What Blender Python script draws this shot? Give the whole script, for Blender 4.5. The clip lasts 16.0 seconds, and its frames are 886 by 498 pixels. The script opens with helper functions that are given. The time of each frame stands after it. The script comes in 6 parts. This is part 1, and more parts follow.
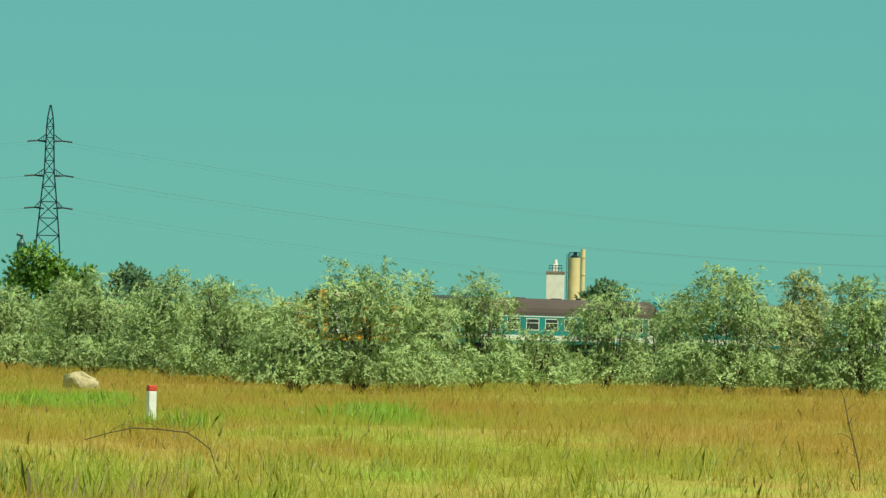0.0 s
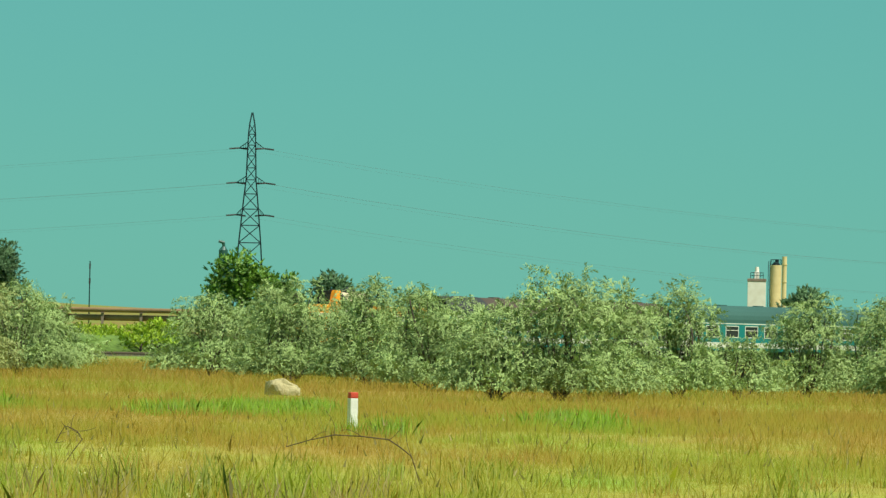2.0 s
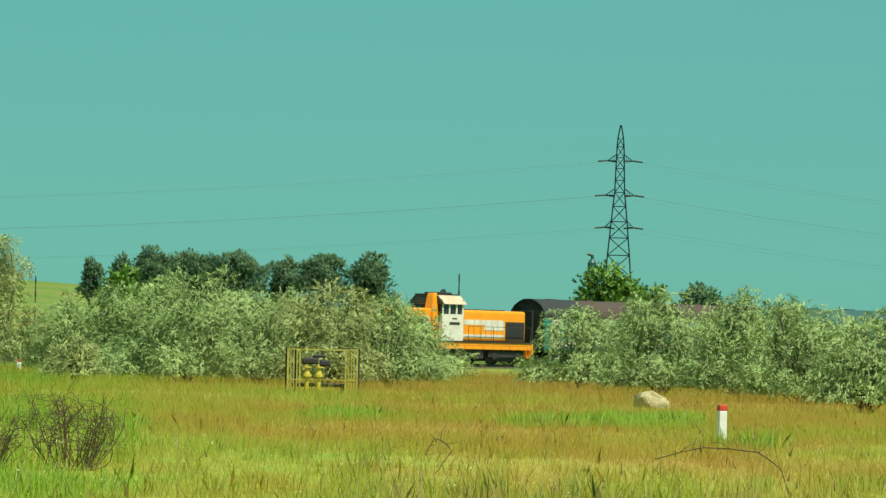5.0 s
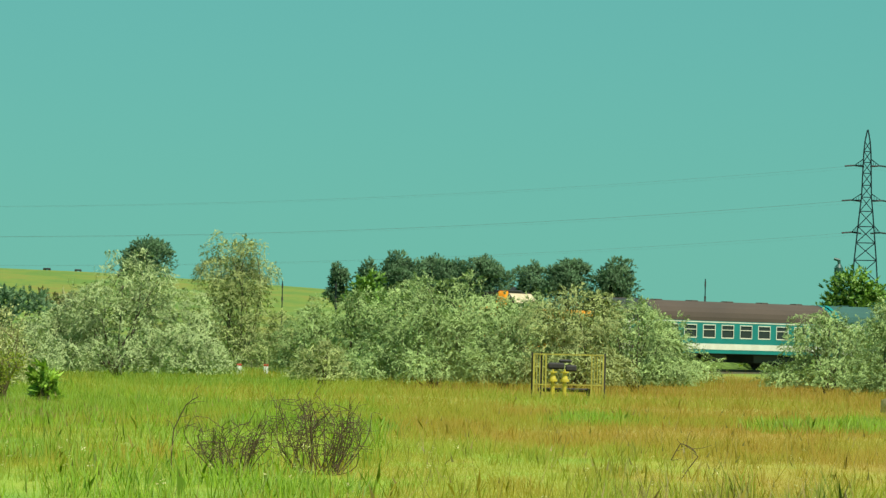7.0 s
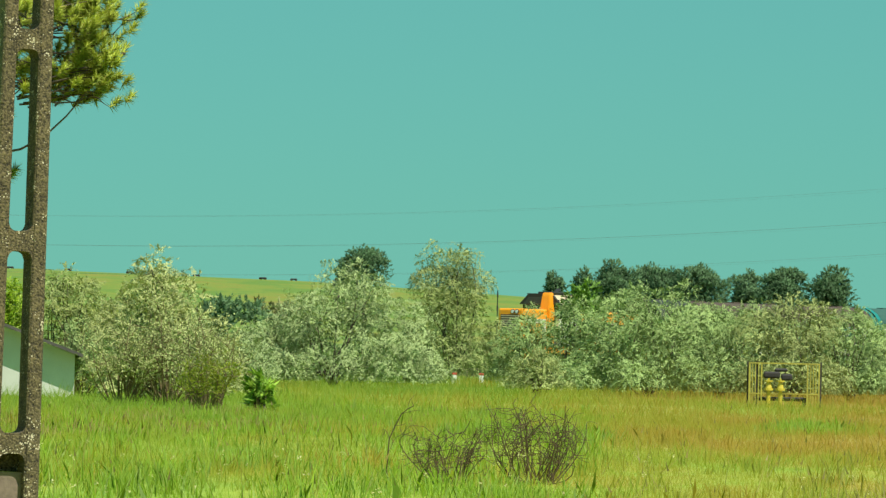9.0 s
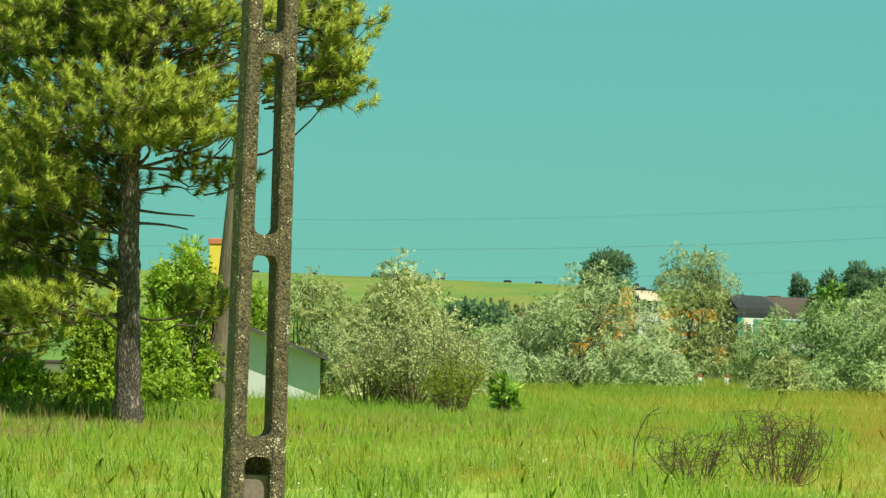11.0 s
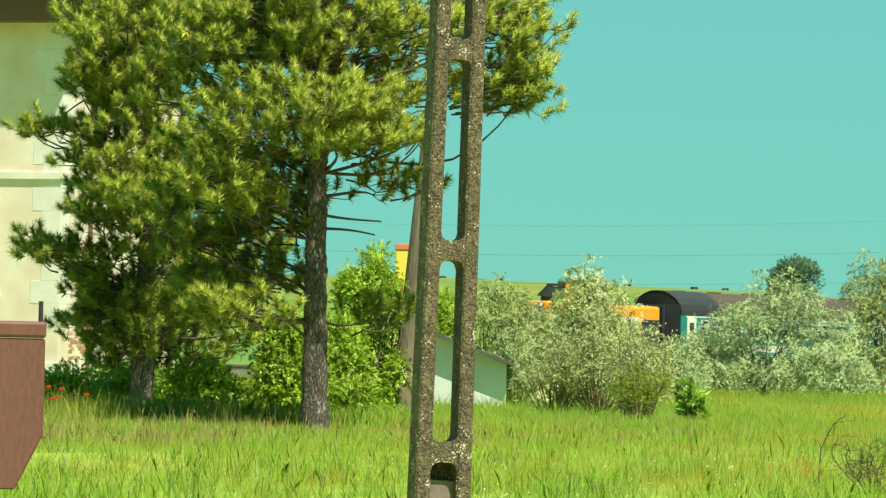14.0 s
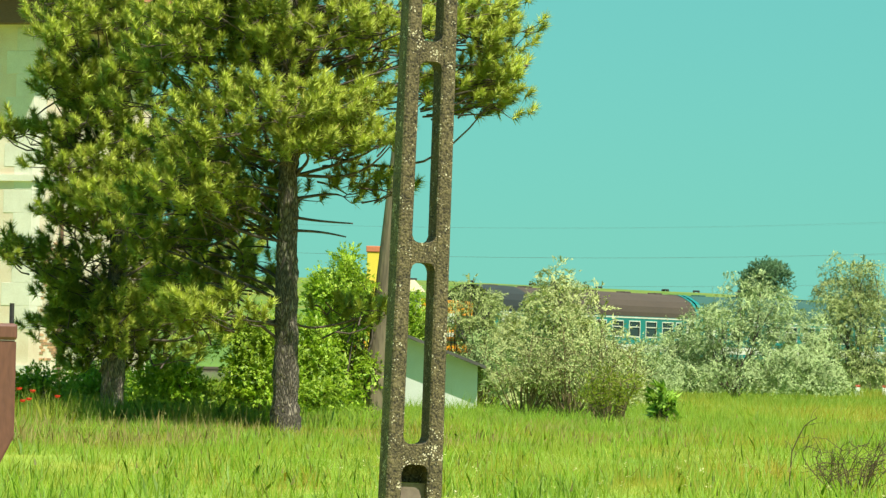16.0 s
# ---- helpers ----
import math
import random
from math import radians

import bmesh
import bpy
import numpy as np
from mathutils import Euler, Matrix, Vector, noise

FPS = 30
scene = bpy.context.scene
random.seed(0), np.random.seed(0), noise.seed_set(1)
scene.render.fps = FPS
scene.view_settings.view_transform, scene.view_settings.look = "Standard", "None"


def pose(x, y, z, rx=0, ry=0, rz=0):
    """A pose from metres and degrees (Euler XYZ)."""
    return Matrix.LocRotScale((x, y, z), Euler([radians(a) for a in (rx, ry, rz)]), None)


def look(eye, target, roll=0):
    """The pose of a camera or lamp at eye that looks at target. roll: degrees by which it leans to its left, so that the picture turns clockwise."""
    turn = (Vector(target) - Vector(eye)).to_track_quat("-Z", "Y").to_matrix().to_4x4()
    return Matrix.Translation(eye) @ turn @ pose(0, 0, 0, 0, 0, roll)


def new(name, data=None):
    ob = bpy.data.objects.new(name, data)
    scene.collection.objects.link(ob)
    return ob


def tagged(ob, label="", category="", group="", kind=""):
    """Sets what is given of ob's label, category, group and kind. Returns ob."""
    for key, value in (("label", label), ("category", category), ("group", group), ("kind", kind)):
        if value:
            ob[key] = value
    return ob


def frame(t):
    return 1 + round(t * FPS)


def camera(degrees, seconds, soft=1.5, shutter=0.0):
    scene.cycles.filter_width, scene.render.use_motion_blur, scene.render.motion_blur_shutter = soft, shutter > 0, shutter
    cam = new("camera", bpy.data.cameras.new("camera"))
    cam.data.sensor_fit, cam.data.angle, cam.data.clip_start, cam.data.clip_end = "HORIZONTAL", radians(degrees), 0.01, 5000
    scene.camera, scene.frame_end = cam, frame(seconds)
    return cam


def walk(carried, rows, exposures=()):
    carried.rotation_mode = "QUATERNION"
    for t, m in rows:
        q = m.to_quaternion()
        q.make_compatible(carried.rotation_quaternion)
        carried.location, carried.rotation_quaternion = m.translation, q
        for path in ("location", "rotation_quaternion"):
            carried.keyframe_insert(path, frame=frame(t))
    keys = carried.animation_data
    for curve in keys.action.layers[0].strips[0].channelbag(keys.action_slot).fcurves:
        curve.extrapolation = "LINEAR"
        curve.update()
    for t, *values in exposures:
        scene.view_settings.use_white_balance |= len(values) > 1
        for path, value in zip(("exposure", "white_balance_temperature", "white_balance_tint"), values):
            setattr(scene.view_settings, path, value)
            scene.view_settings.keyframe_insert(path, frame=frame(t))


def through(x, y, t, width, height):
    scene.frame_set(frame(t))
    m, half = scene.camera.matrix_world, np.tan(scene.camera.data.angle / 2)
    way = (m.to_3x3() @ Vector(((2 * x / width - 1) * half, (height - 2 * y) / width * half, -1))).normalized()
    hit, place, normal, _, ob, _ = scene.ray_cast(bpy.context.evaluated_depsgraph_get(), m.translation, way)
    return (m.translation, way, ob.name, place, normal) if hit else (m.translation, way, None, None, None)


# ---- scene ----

EYE = (0.0, 0.0, 1.7)
PAN = [(0.0, 6.45, 0.927, 1.18), (0.5, 6.027, 0.987, 1.14), (1.0, 5.571, 0.997, 1.14), (1.5, 4.91, 0.972, 1.13), (2.0, 4.173, 0.962, 1.22),
       (2.2, 3.899, 0.997, 1.2), (2.5, 3.535, 0.986, 1.21), (3.0, 2.934, 1.012, 1.16), (3.5, 2.202, 1.025, 1.17),
       (4.0, 1.458, 1.007, 1.15), (4.5, 0.708, 0.994, 1.25), (5.0, 0.0, 1.016, 1.2), (5.2, -0.298, 1.021, 1.22), (7.3, -3.167, 1.022, 1.2),
       (7.5, -3.417, 1.034, 1.16), (8.0, -4.032, 1.053, 1.16), (8.2, -4.309, 1.058, 1.2), (10.3, -6.831, 1.032, 1.05), (10.5, -7.186, 1.026, 1.04),
       (11.0, -7.987, 1.038, 1.05), (11.5, -8.711, 1.046, 1.11), (12.0, -9.273, 1.022, 1.13), (12.5, -9.784, 1.067, 1.19),
       (13.0, -10.098, 1.102, 1.29), (13.5, -10.049, 1.08, 1.31), (14.0, -10.1, 1.064, 1.3), (14.5, -9.972, 1.071, 1.27), (15.0, -9.808, 1.098, 1.33),
       (15.5, -9.782, 1.089, 1.33), (16.0, -9.774, 1.095, 1.32)]


def aim(az, el, roll):
    a, e = radians(az), radians(el)
    target = (EYE[0] + 100 * math.sin(a) * math.cos(e), EYE[1] + 100 * math.cos(a) * math.cos(e), EYE[2] + 100 * math.sin(e))
    return look(EYE, target, roll)


cam = camera(10.0, 16.0, soft=1.38)
walk(cam, [(t, aim(a, e, r)) for t, a, e, r in PAN],
     exposures=[(0.0, 0.35), (5.2, 0.35), (8.2, 0.4), (10.3, 0.45), (11.5, 0.55), (12.5, 0.7), (13.0, 0.76), (16.0, 0.76)])

# ---- light ----
SUN_EL, SUN_AZ = radians(61), radians(137)      # azimuth clockwise from the view's north
world = bpy.data.worlds.new("sky")
scene.world = world
world.use_nodes = True
wn = world.node_tree
wn.nodes.clear()
w_out = wn.nodes.new("ShaderNodeOutputWorld")
w_bg = wn.nodes.new("ShaderNodeBackground")
w_sky = wn.nodes.new("ShaderNodeTexSky")
w_sky.sky_type = "NISHITA"
w_sky.sun_disc = False
w_sky.sun_elevation, w_sky.sun_rotation = SUN_EL, SUN_AZ
w_sky.air_density, w_sky.dust_density, w_sky.ozone_density = 1.0, 0.1, 2.7
w_mix = wn.nodes.new("ShaderNodeMix")
w_mix.data_type, w_mix.blend_type = "RGBA", "MULTIPLY"
w_mix.inputs[0].default_value = 1.0
w_mix.inputs[7].default_value = (0.2, 0.57, 0.535, 1)
wn.links.new(w_sky.outputs[0], w_mix.inputs[6])
w_haze = wn.nodes.new("ShaderNodeMix")          # an even summer haze over the whole sky
w_haze.data_type = "RGBA"
w_haze.inputs[0].default_value = 0.6
w_haze.inputs[7].default_value = (1.26, 4.13, 3.58, 1)
wn.links.new(w_mix.outputs[2], w_haze.inputs[6])
wn.links.new(w_haze.outputs[2], w_bg.inputs[0])
w_bg.inputs[1].default_value = 0.09
wn.links.new(w_bg.outputs[0], w_out.inputs[0])
sun = new("sun", bpy.data.lights.new("sun", "SUN"))
sun.data.energy, sun.data.angle, sun.data.color = 4.9, radians(0.5), (1.0, 0.95, 0.84)
sun.matrix_world = look((300 * math.sin(SUN_AZ), 300 * math.cos(SUN_AZ), 300 * math.tan(SUN_EL)), (0, 0, 0))


# ---- materials ----
def links(m):
    return m.node_tree.nodes, m.node_tree.links


def surface(name, colour, other=None, scale=6.0, rough=0.7, metal=0.0, bump=0.15, fine=40.0, stretch=(1, 1, 1), coords="Object", spread=0.0, detail_mix=0.5):
    """Two colours mixed by coarse and fine noise, with a fine relief."""
    m = bpy.data.materials.new(name)
    m.use_nodes = True
    n, l = links(m)
    p = n["Principled BSDF"]
    p.inputs["Roughness"].default_value, p.inputs["Metallic"].default_value = rough, metal
    other = other or tuple(c * 0.7 for c in colour)
    tc, mp = n.new("ShaderNodeTexCoord"), n.new("ShaderNodeMapping")
    mp.inputs["Scale"].default_value = stretch
    l.new(tc.outputs[coords], mp.inputs["Vector"])
    a, b = n.new("ShaderNodeTexNoise"), n.new("ShaderNodeTexNoise")
    a.inputs["Scale"].default_value, b.inputs["Scale"].default_value = scale, fine
    a.inputs["Detail"].default_value, b.inputs["Detail"].default_value = 4, 3
    for t in (a, b):
        l.new(mp.outputs[0], t.inputs["Vector"])
    mix = n.new("ShaderNodeMath")
    mix.operation = "MULTIPLY_ADD"
    mix.inputs[1].default_value = detail_mix
    l.new(b.outputs["Fac"], mix.inputs[0])
    half = n.new("ShaderNodeMath")
    half.operation = "MULTIPLY"
    half.inputs[1].default_value = 1 - detail_mix
    l.new(a.outputs["Fac"], half.inputs[0])
    l.new(half.outputs[0], mix.inputs[2])
    ramp = n.new("ShaderNodeValToRGB")
    ramp.color_ramp.elements[0].position, ramp.color_ramp.elements[1].position = 0.36, 0.64
    ramp.color_ramp.elements[0].color, ramp.color_ramp.elements[1].color = (*other, 1), (*colour, 1)
    l.new(mix.outputs[0], ramp.inputs[0])
    last = ramp.outputs[0]
    if spread:
        oi, hsv, mr = n.new("ShaderNodeObjectInfo"), n.new("ShaderNodeHueSaturation"), n.new("ShaderNodeMapRange")
        mr.inputs[3].default_value, mr.inputs[4].default_value = 1 - spread, 1 + spread
        l.new(oi.outputs["Random"], mr.inputs[0])
        l.new(mr.outputs[0], hsv.inputs["Value"])
        l.new(last, hsv.inputs["Color"])
        last = hsv.outputs[0]
    l.new(last, p.inputs["Base Color"])
    if bump:
        bp = n.new("ShaderNodeBump")
        bp.inputs["Strength"].default_value, bp.inputs["Distance"].default_value = bump, 0.02
        l.new(b.outputs["Fac"], bp.inputs["Height"])
        l.new(bp.outputs[0], p.inputs["Normal"])
    return m


def foliage(name, dark, light, tip=None, through=0.28, rough=0.55, patch=0.9):
    """Leaves: a colour of its own for each leaf, some light passing through."""
    m = bpy.data.materials.new(name)
    m.use_nodes = True
    n, l = links(m)
    p, out = n["Principled BSDF"], n["Material Output"]
    p.inputs["Roughness"].default_value = rough
    geo = n.new("ShaderNodeNewGeometry")
    ramp = n.new("ShaderNodeValToRGB")
    ramp.color_ramp.elements[0].color, ramp.color_ramp.elements[1].color = (*dark, 1), (*light, 1)
    if tip:
        e = ramp.color_ramp.elements.new(0.93)
        e.color = (*light, 1)
        ramp.color_ramp.elements[-1].color = (*tip, 1)
    l.new(geo.outputs["Random Per Island"], ramp.inputs[0])
    tc, noi, hsv, mr = n.new("ShaderNodeTexCoord"), n.new("ShaderNodeTexNoise"), n.new("ShaderNodeHueSaturation"), n.new("ShaderNodeMapRange")
    noi.inputs["Scale"].default_value = patch
    l.new(tc.outputs["Object"], noi.inputs["Vector"])
    mr.inputs[1].default_value, mr.inputs[2].default_value = 0.3, 0.7
    mr.inputs[3].default_value, mr.inputs[4].default_value = 0.75, 1.25
    l.new(noi.outputs["Fac"], mr.inputs[0])
    l.new(mr.outputs[0], hsv.inputs["Value"])
    l.new(ramp.outputs[0], hsv.inputs["Color"])
    l.new(hsv.outputs[0], p.inputs["Base Color"])
    tr, mx = n.new("ShaderNodeBsdfTranslucent"), n.new("ShaderNodeMixShader")
    l.new(hsv.outputs[0], tr.inputs["Color"])
    mx.inputs[0].default_value = through
    l.new(p.outputs[0], mx.inputs[1])
    l.new(tr.outputs[0], mx.inputs[2])
    l.new(mx.outputs[0], out.inputs["Surface"])
    return m


def plate_bark(name, light, dark, crack):
    """Thick bark: upright scaly plates parted by deep dark cracks."""
    m = surface(name, light, dark, 2.5, 0.95, bump=0.0, fine=30, stretch=(1, 1, 0.4))
    n, l = links(m)
    p = n["Principled BSDF"]
    tc, mp, vo, no = n.new("ShaderNodeTexCoord"), n.new("ShaderNodeMapping"), n.new("ShaderNodeTexVoronoi"), n.new("ShaderNodeTexNoise")
    mp.inputs["Scale"].default_value = (1, 1, 0.42)
    l.new(tc.outputs["Object"], mp.inputs["Vector"])
    vo.feature = "DISTANCE_TO_EDGE"
    vo.inputs["Scale"].default_value = 15
    no.inputs["Scale"].default_value = 11
    add = n.new("ShaderNodeVectorMath")
    add.operation = "MULTIPLY_ADD"
    add.inputs[1].default_value = (0.2, 0.2, 0.2)
    l.new(no.outputs["Color"], add.inputs[0])
    l.new(mp.outputs[0], add.inputs[2])
    l.new(add.outputs[0], vo.inputs["Vector"])
    ramp, mix = n.new("ShaderNodeValToRGB"), n.new("ShaderNodeMix")
    ramp.color_ramp.elements[0].position, ramp.color_ramp.elements[1].position = 0.0, 0.34
    l.new(vo.outputs["Distance"], ramp.inputs[0])
    mix.data_type = "RGBA"
    mix.inputs[6].default_value = (*crack, 1)
    l.new(ramp.outputs[0], mix.inputs[0])
    l.new(p.inputs["Base Color"].links[0].from_socket, mix.inputs[7])
    l.new(mix.outputs[2], p.inputs["Base Color"])
    bp = n.new("ShaderNodeBump")
    bp.inputs["Strength"].default_value, bp.inputs["Distance"].default_value = 0.9, 0.03
    l.new(ramp.outputs[0], bp.inputs["Height"])
    l.new(bp.outputs[0], p.inputs["Normal"])
    return m


def meadow(name, leafy):
    """Grass: dry straw and fresh green in patches of the field, the same law for the soil and for the blades on it."""
    m = bpy.data.materials.new(name)
    m.use_nodes = True
    n, l = links(m)
    p, out = n["Principled BSDF"], n["Material Output"]
    p.inputs["Roughness"].default_value = 0.75
    geo = n.new("ShaderNodeNewGeometry")
    sep = n.new("ShaderNodeSeparateXYZ")
    l.new(geo.outputs["Position"], sep.inputs[0])

    def math_node(op, a, b=None, c=None):
        k = n.new("ShaderNodeMath")
        k.operation = op
        for i, v in enumerate((a, b, c)):
            if v is None:
                continue
            if isinstance(v, (int, float)):
                k.inputs[i].default_value = v
            else:
                l.new(v, k.inputs[i])
        return k.outputs[0]

    # drier towards the east of the field and towards its middle
    side = math_node("MULTIPLY_ADD", sep.outputs["Y"], 0.03, sep.outputs["X"])
    east = n.new("ShaderNodeMapRange")
    east.inputs[1].default_value, east.inputs[2].default_value = -11.5, 3.0
    l.new(side, east.inputs[0])
    deep = n.new("ShaderNodeMapRange")
    deep.inputs[1].default_value, deep.inputs[2].default_value = 58, 95
    l.new(sep.outputs["Y"], deep.inputs[0])
    patch = n.new("ShaderNodeTexNoise")
    patch.inputs["Scale"].default_value, patch.inputs["Detail"].default_value = 0.09, 5
    patch.inputs["Roughness"].default_value = 0.62
    mp = n.new("ShaderNodeMapping")
    mp.inputs["Scale"].default_value = (1.0, 0.45, 0.0)
    l.new(geo.outputs["Position"], mp.inputs["Vector"])
    l.new(mp.outputs[0], patch.inputs["Vector"])
    dry = math_node("MULTIPLY_ADD", east.outputs[0], 0.5, -0.08)
    dry = math_node("MULTIPLY_ADD", deep.outputs[0], 0.1, dry)
    hill = n.new("ShaderNodeMapRange")
    hill.inputs[1].default_value, hill.inputs[2].default_value = 205, 290
    l.new(sep.outputs["Y"], hill.inputs[0])
    spot = n.new("ShaderNodeTexNoise")
    spot.inputs["Scale"].default_value, spot.inputs["Detail"].default_value = 0.55, 3
    l.new(mp.outputs[0], spot.inputs["Vector"])
    dry = math_node("ADD", dry, math_node("MULTIPLY_ADD", spot.outputs["Fac"], 1.0, -0.5))
    dry = math_node("MULTIPLY_ADD", hill.outputs[0], -0.38, dry)
    crest = n.new("ShaderNodeMapRange")
    crest.inputs[1].default_value, crest.inputs[2].default_value = 420, 560
    l.new(sep.outputs["Y"], crest.inputs[0])
    dry = math_node("MULTIPLY_ADD", crest.outputs[0], 0.36, dry)
    dry = math_node("ADD", dry, math_node("MULTIPLY_ADD", patch.outputs["Fac"], 2.4, -0.95))
    if leafy:
        dry = math_node("ADD", dry, math_node("MULTIPLY_ADD", geo.outputs["Random Per Island"], 0.16, -0.08))
    ramp = n.new("ShaderNodeValToRGB")
    r = ramp.color_ramp
    r.elements[0].position, r.elements[0].color = 0.05, (0.16, 0.295, 0.01, 1)
    r.elements[1].position, r.elements[1].color = 0.95, (0.35, 0.238, 0.018, 1)
    e = r.elements.new(0.35)
    e.color = (0.258, 0.338, 0.012, 1)
    e = r.elements.new(0.62)
    e.color = (0.312, 0.295, 0.015, 1)
    l.new(dry, ramp.inputs[0])
    fine = n.new("ShaderNodeTexNoise")
    fine.inputs["Scale"].default_value = 3.0
    l.new(geo.outputs["Position"], fine.inputs["Vector"])
    hsv, mr = n.new("ShaderNodeHueSaturation"), n.new("ShaderNodeMapRange")
    # distance darkening put into the colour: value falls to 0.6 at 420 m
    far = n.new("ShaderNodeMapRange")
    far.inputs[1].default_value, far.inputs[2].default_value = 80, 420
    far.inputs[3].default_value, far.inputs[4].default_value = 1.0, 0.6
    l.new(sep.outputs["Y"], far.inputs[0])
    hsv.inputs["Saturation"].default_value = 0.97
    mr.inputs[1].default_value, mr.inputs[2].default_value = 0.3, 0.7
    mr.inputs[3].default_value, mr.inputs[4].default_value = 0.82, 1.13
    l.new(fine.outputs["Fac"], mr.inputs[0])
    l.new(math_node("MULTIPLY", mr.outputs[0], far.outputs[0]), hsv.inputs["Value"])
    l.new(ramp.outputs[0], hsv.inputs["Color"])
    l.new(hsv.outputs[0], p.inputs["Base Color"])
    if leafy:
        tr, mx = n.new("ShaderNodeBsdfTranslucent"), n.new("ShaderNodeMixShader")
        l.new(hsv.outputs[0], tr.inputs["Color"])
        mx.inputs[0].default_value = 0.5
        l.new(p.outputs[0], mx.inputs[1])
        l.new(tr.outputs[0], mx.inputs[2])
        l.new(mx.outputs[0], out.inputs["Surface"])
    return m


def glass(name, colour, rough=0.05):
    m = bpy.data.materials.new(name)
    m.use_nodes = True
    p = m.node_tree.nodes["Principled BSDF"]
    p.inputs["Base Color"].default_value = (*colour, 1)
    p.inputs["Roughness"].default_value = rough
    return m


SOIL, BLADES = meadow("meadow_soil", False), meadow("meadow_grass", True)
SILVER = foliage("silver_leaves", (0.27, 0.38, 0.125), (0.31, 0.42, 0.145), (0.35, 0.46, 0.17), through=0.12, rough=0.85)
SILVER_WARM = foliage("silver_leaves_warm", (0.285, 0.345, 0.11), (0.34, 0.39, 0.137), (0.385, 0.435, 0.167), through=0.12, rough=0.85)
SILVER_PALE = foliage("silver_leaves_pale", (0.305, 0.39, 0.153), (0.365, 0.45, 0.19), (0.41, 0.495, 0.22), through=0.12, rough=0.85)
SILVER_DUSK = foliage("olive_grey_leaves", (0.33, 0.37, 0.13), (0.45, 0.49, 0.19), (0.52, 0.55, 0.25), through=0.12, rough=0.85)
LIME = foliage("bright_green_leaves", (0.06, 0.16, 0.012), (0.17, 0.33, 0.03), (0.28, 0.42, 0.06))
SHRUB = foliage("shrub_leaves", (0.2, 0.33, 0.016), (0.38, 0.53, 0.03), (0.5, 0.62, 0.07), through=0.35)
POPLAR = foliage("dark_green_leaves", (0.1, 0.19, 0.085), (0.13, 0.24, 0.105), through=0.4, rough=0.85)
NEEDLE = foliage("pine_needles", (0.36, 0.45, 0.045), (0.52, 0.61, 0.075), (0.64, 0.54, 0.13), through=0.25, rough=0.6, patch=2.6)
OLIVE_DUSK = foliage("olive_brown_leaves", (0.14, 0.16, 0.05), (0.33, 0.34, 0.14), (0.45, 0.42, 0.22))
WEED = foliage("weed_leaves", (0.16, 0.32, 0.02), (0.32, 0.5, 0.05))
BARK = surface("bark", (0.12, 0.09, 0.065), (0.045, 0.034, 0.026), 5, 0.9, bump=0.6, fine=30, stretch=(1, 1, 0.25))
PINE_BARK = plate_bark("pine_bark", (0.34, 0.29, 0.22), (0.17, 0.14, 0.1), (0.03, 0.024, 0.018))
TWIG = surface("dry_twig", (0.19, 0.14, 0.06), (0.1, 0.075, 0.034), 8, 0.9, bump=0.2)
THORN = surface("dark_thorn_stem", (0.12, 0.08, 0.034), (0.06, 0.042, 0.02), 8, 0.9, bump=0.2)
CONCRETE = surface("pebbled_concrete", (0.2, 0.155, 0.075), (0.02, 0.016, 0.01), 9.0, 0.95, bump=0.6, fine=85, detail_mix=0.72)


def pebbled(m, pebble):
    """Pale pebbles standing out of a worn concrete face."""
    n, l = links(m)
    p = n["Principled BSDF"]
    tc, vo, ramp, mix, no, cut = [n.new("ShaderNode" + k) for k in ("TexCoord", "TexVoronoi", "ValToRGB", "Mix", "TexNoise", "Math")]
    vo.inputs["Scale"].default_value = 70
    no.inputs["Scale"].default_value = 16
    l.new(tc.outputs["Object"], vo.inputs["Vector"])
    l.new(tc.outputs["Object"], no.inputs["Vector"])
    cut.operation = "MULTIPLY_ADD"
    cut.inputs[1].default_value = 1.5
    l.new(no.outputs["Fac"], cut.inputs[0])
    l.new(vo.outputs["Distance"], cut.inputs[2])
    ramp.color_ramp.elements[0].position, ramp.color_ramp.elements[1].position = 0.8, 0.92
    ramp.color_ramp.elements[0].color, ramp.color_ramp.elements[1].color = (1, 1, 1, 1), (0, 0, 0, 1)
    l.new(cut.outputs[0], ramp.inputs[0])
    mix.data_type = "RGBA"
    l.new(ramp.outputs[0], mix.inputs[0])
    l.new(p.inputs["Base Color"].links[0].from_socket, mix.inputs[6])
    mix.inputs[7].default_value = (*pebble, 1)
    l.new(mix.outputs[2], p.inputs["Base Color"])
    return m


pebbled(CONCRETE, (0.6, 0.52, 0.36))
CONCRETE_SMOOTH = surface("grey_concrete", (0.26, 0.2, 0.145), (0.15, 0.115, 0.085), 2, 0.9, bump=0.3, fine=25)
POLE_WOOD = surface("weathered_pole_wood", (0.22, 0.17, 0.105), (0.1, 0.076, 0.05), 3, 0.9, bump=0.5, fine=16, stretch=(1, 1, 0.16))
STEEL = surface("weathered_steel", (0.012, 0.03, 0.034), (0.008, 0.018, 0.02), 1.5, 0.7, 0.0, bump=0.0)
STEEL.node_tree.nodes["Principled BSDF"].inputs["Specular IOR Level"].default_value = 0.1
WIRE = surface("wire_metal", (0.12, 0.15, 0.15), (0.09, 0.11, 0.11), 1.5, 0.6, 0.3, bump=0.0)
INSULATOR = surface("brown_insulator", (0.025, 0.022, 0.022), None, 2, 0.35, bump=0)
WHITE = surface("white_paint", (0.78, 0.78, 0.72), (0.6, 0.6, 0.54), 3, 0.6, bump=0.1)
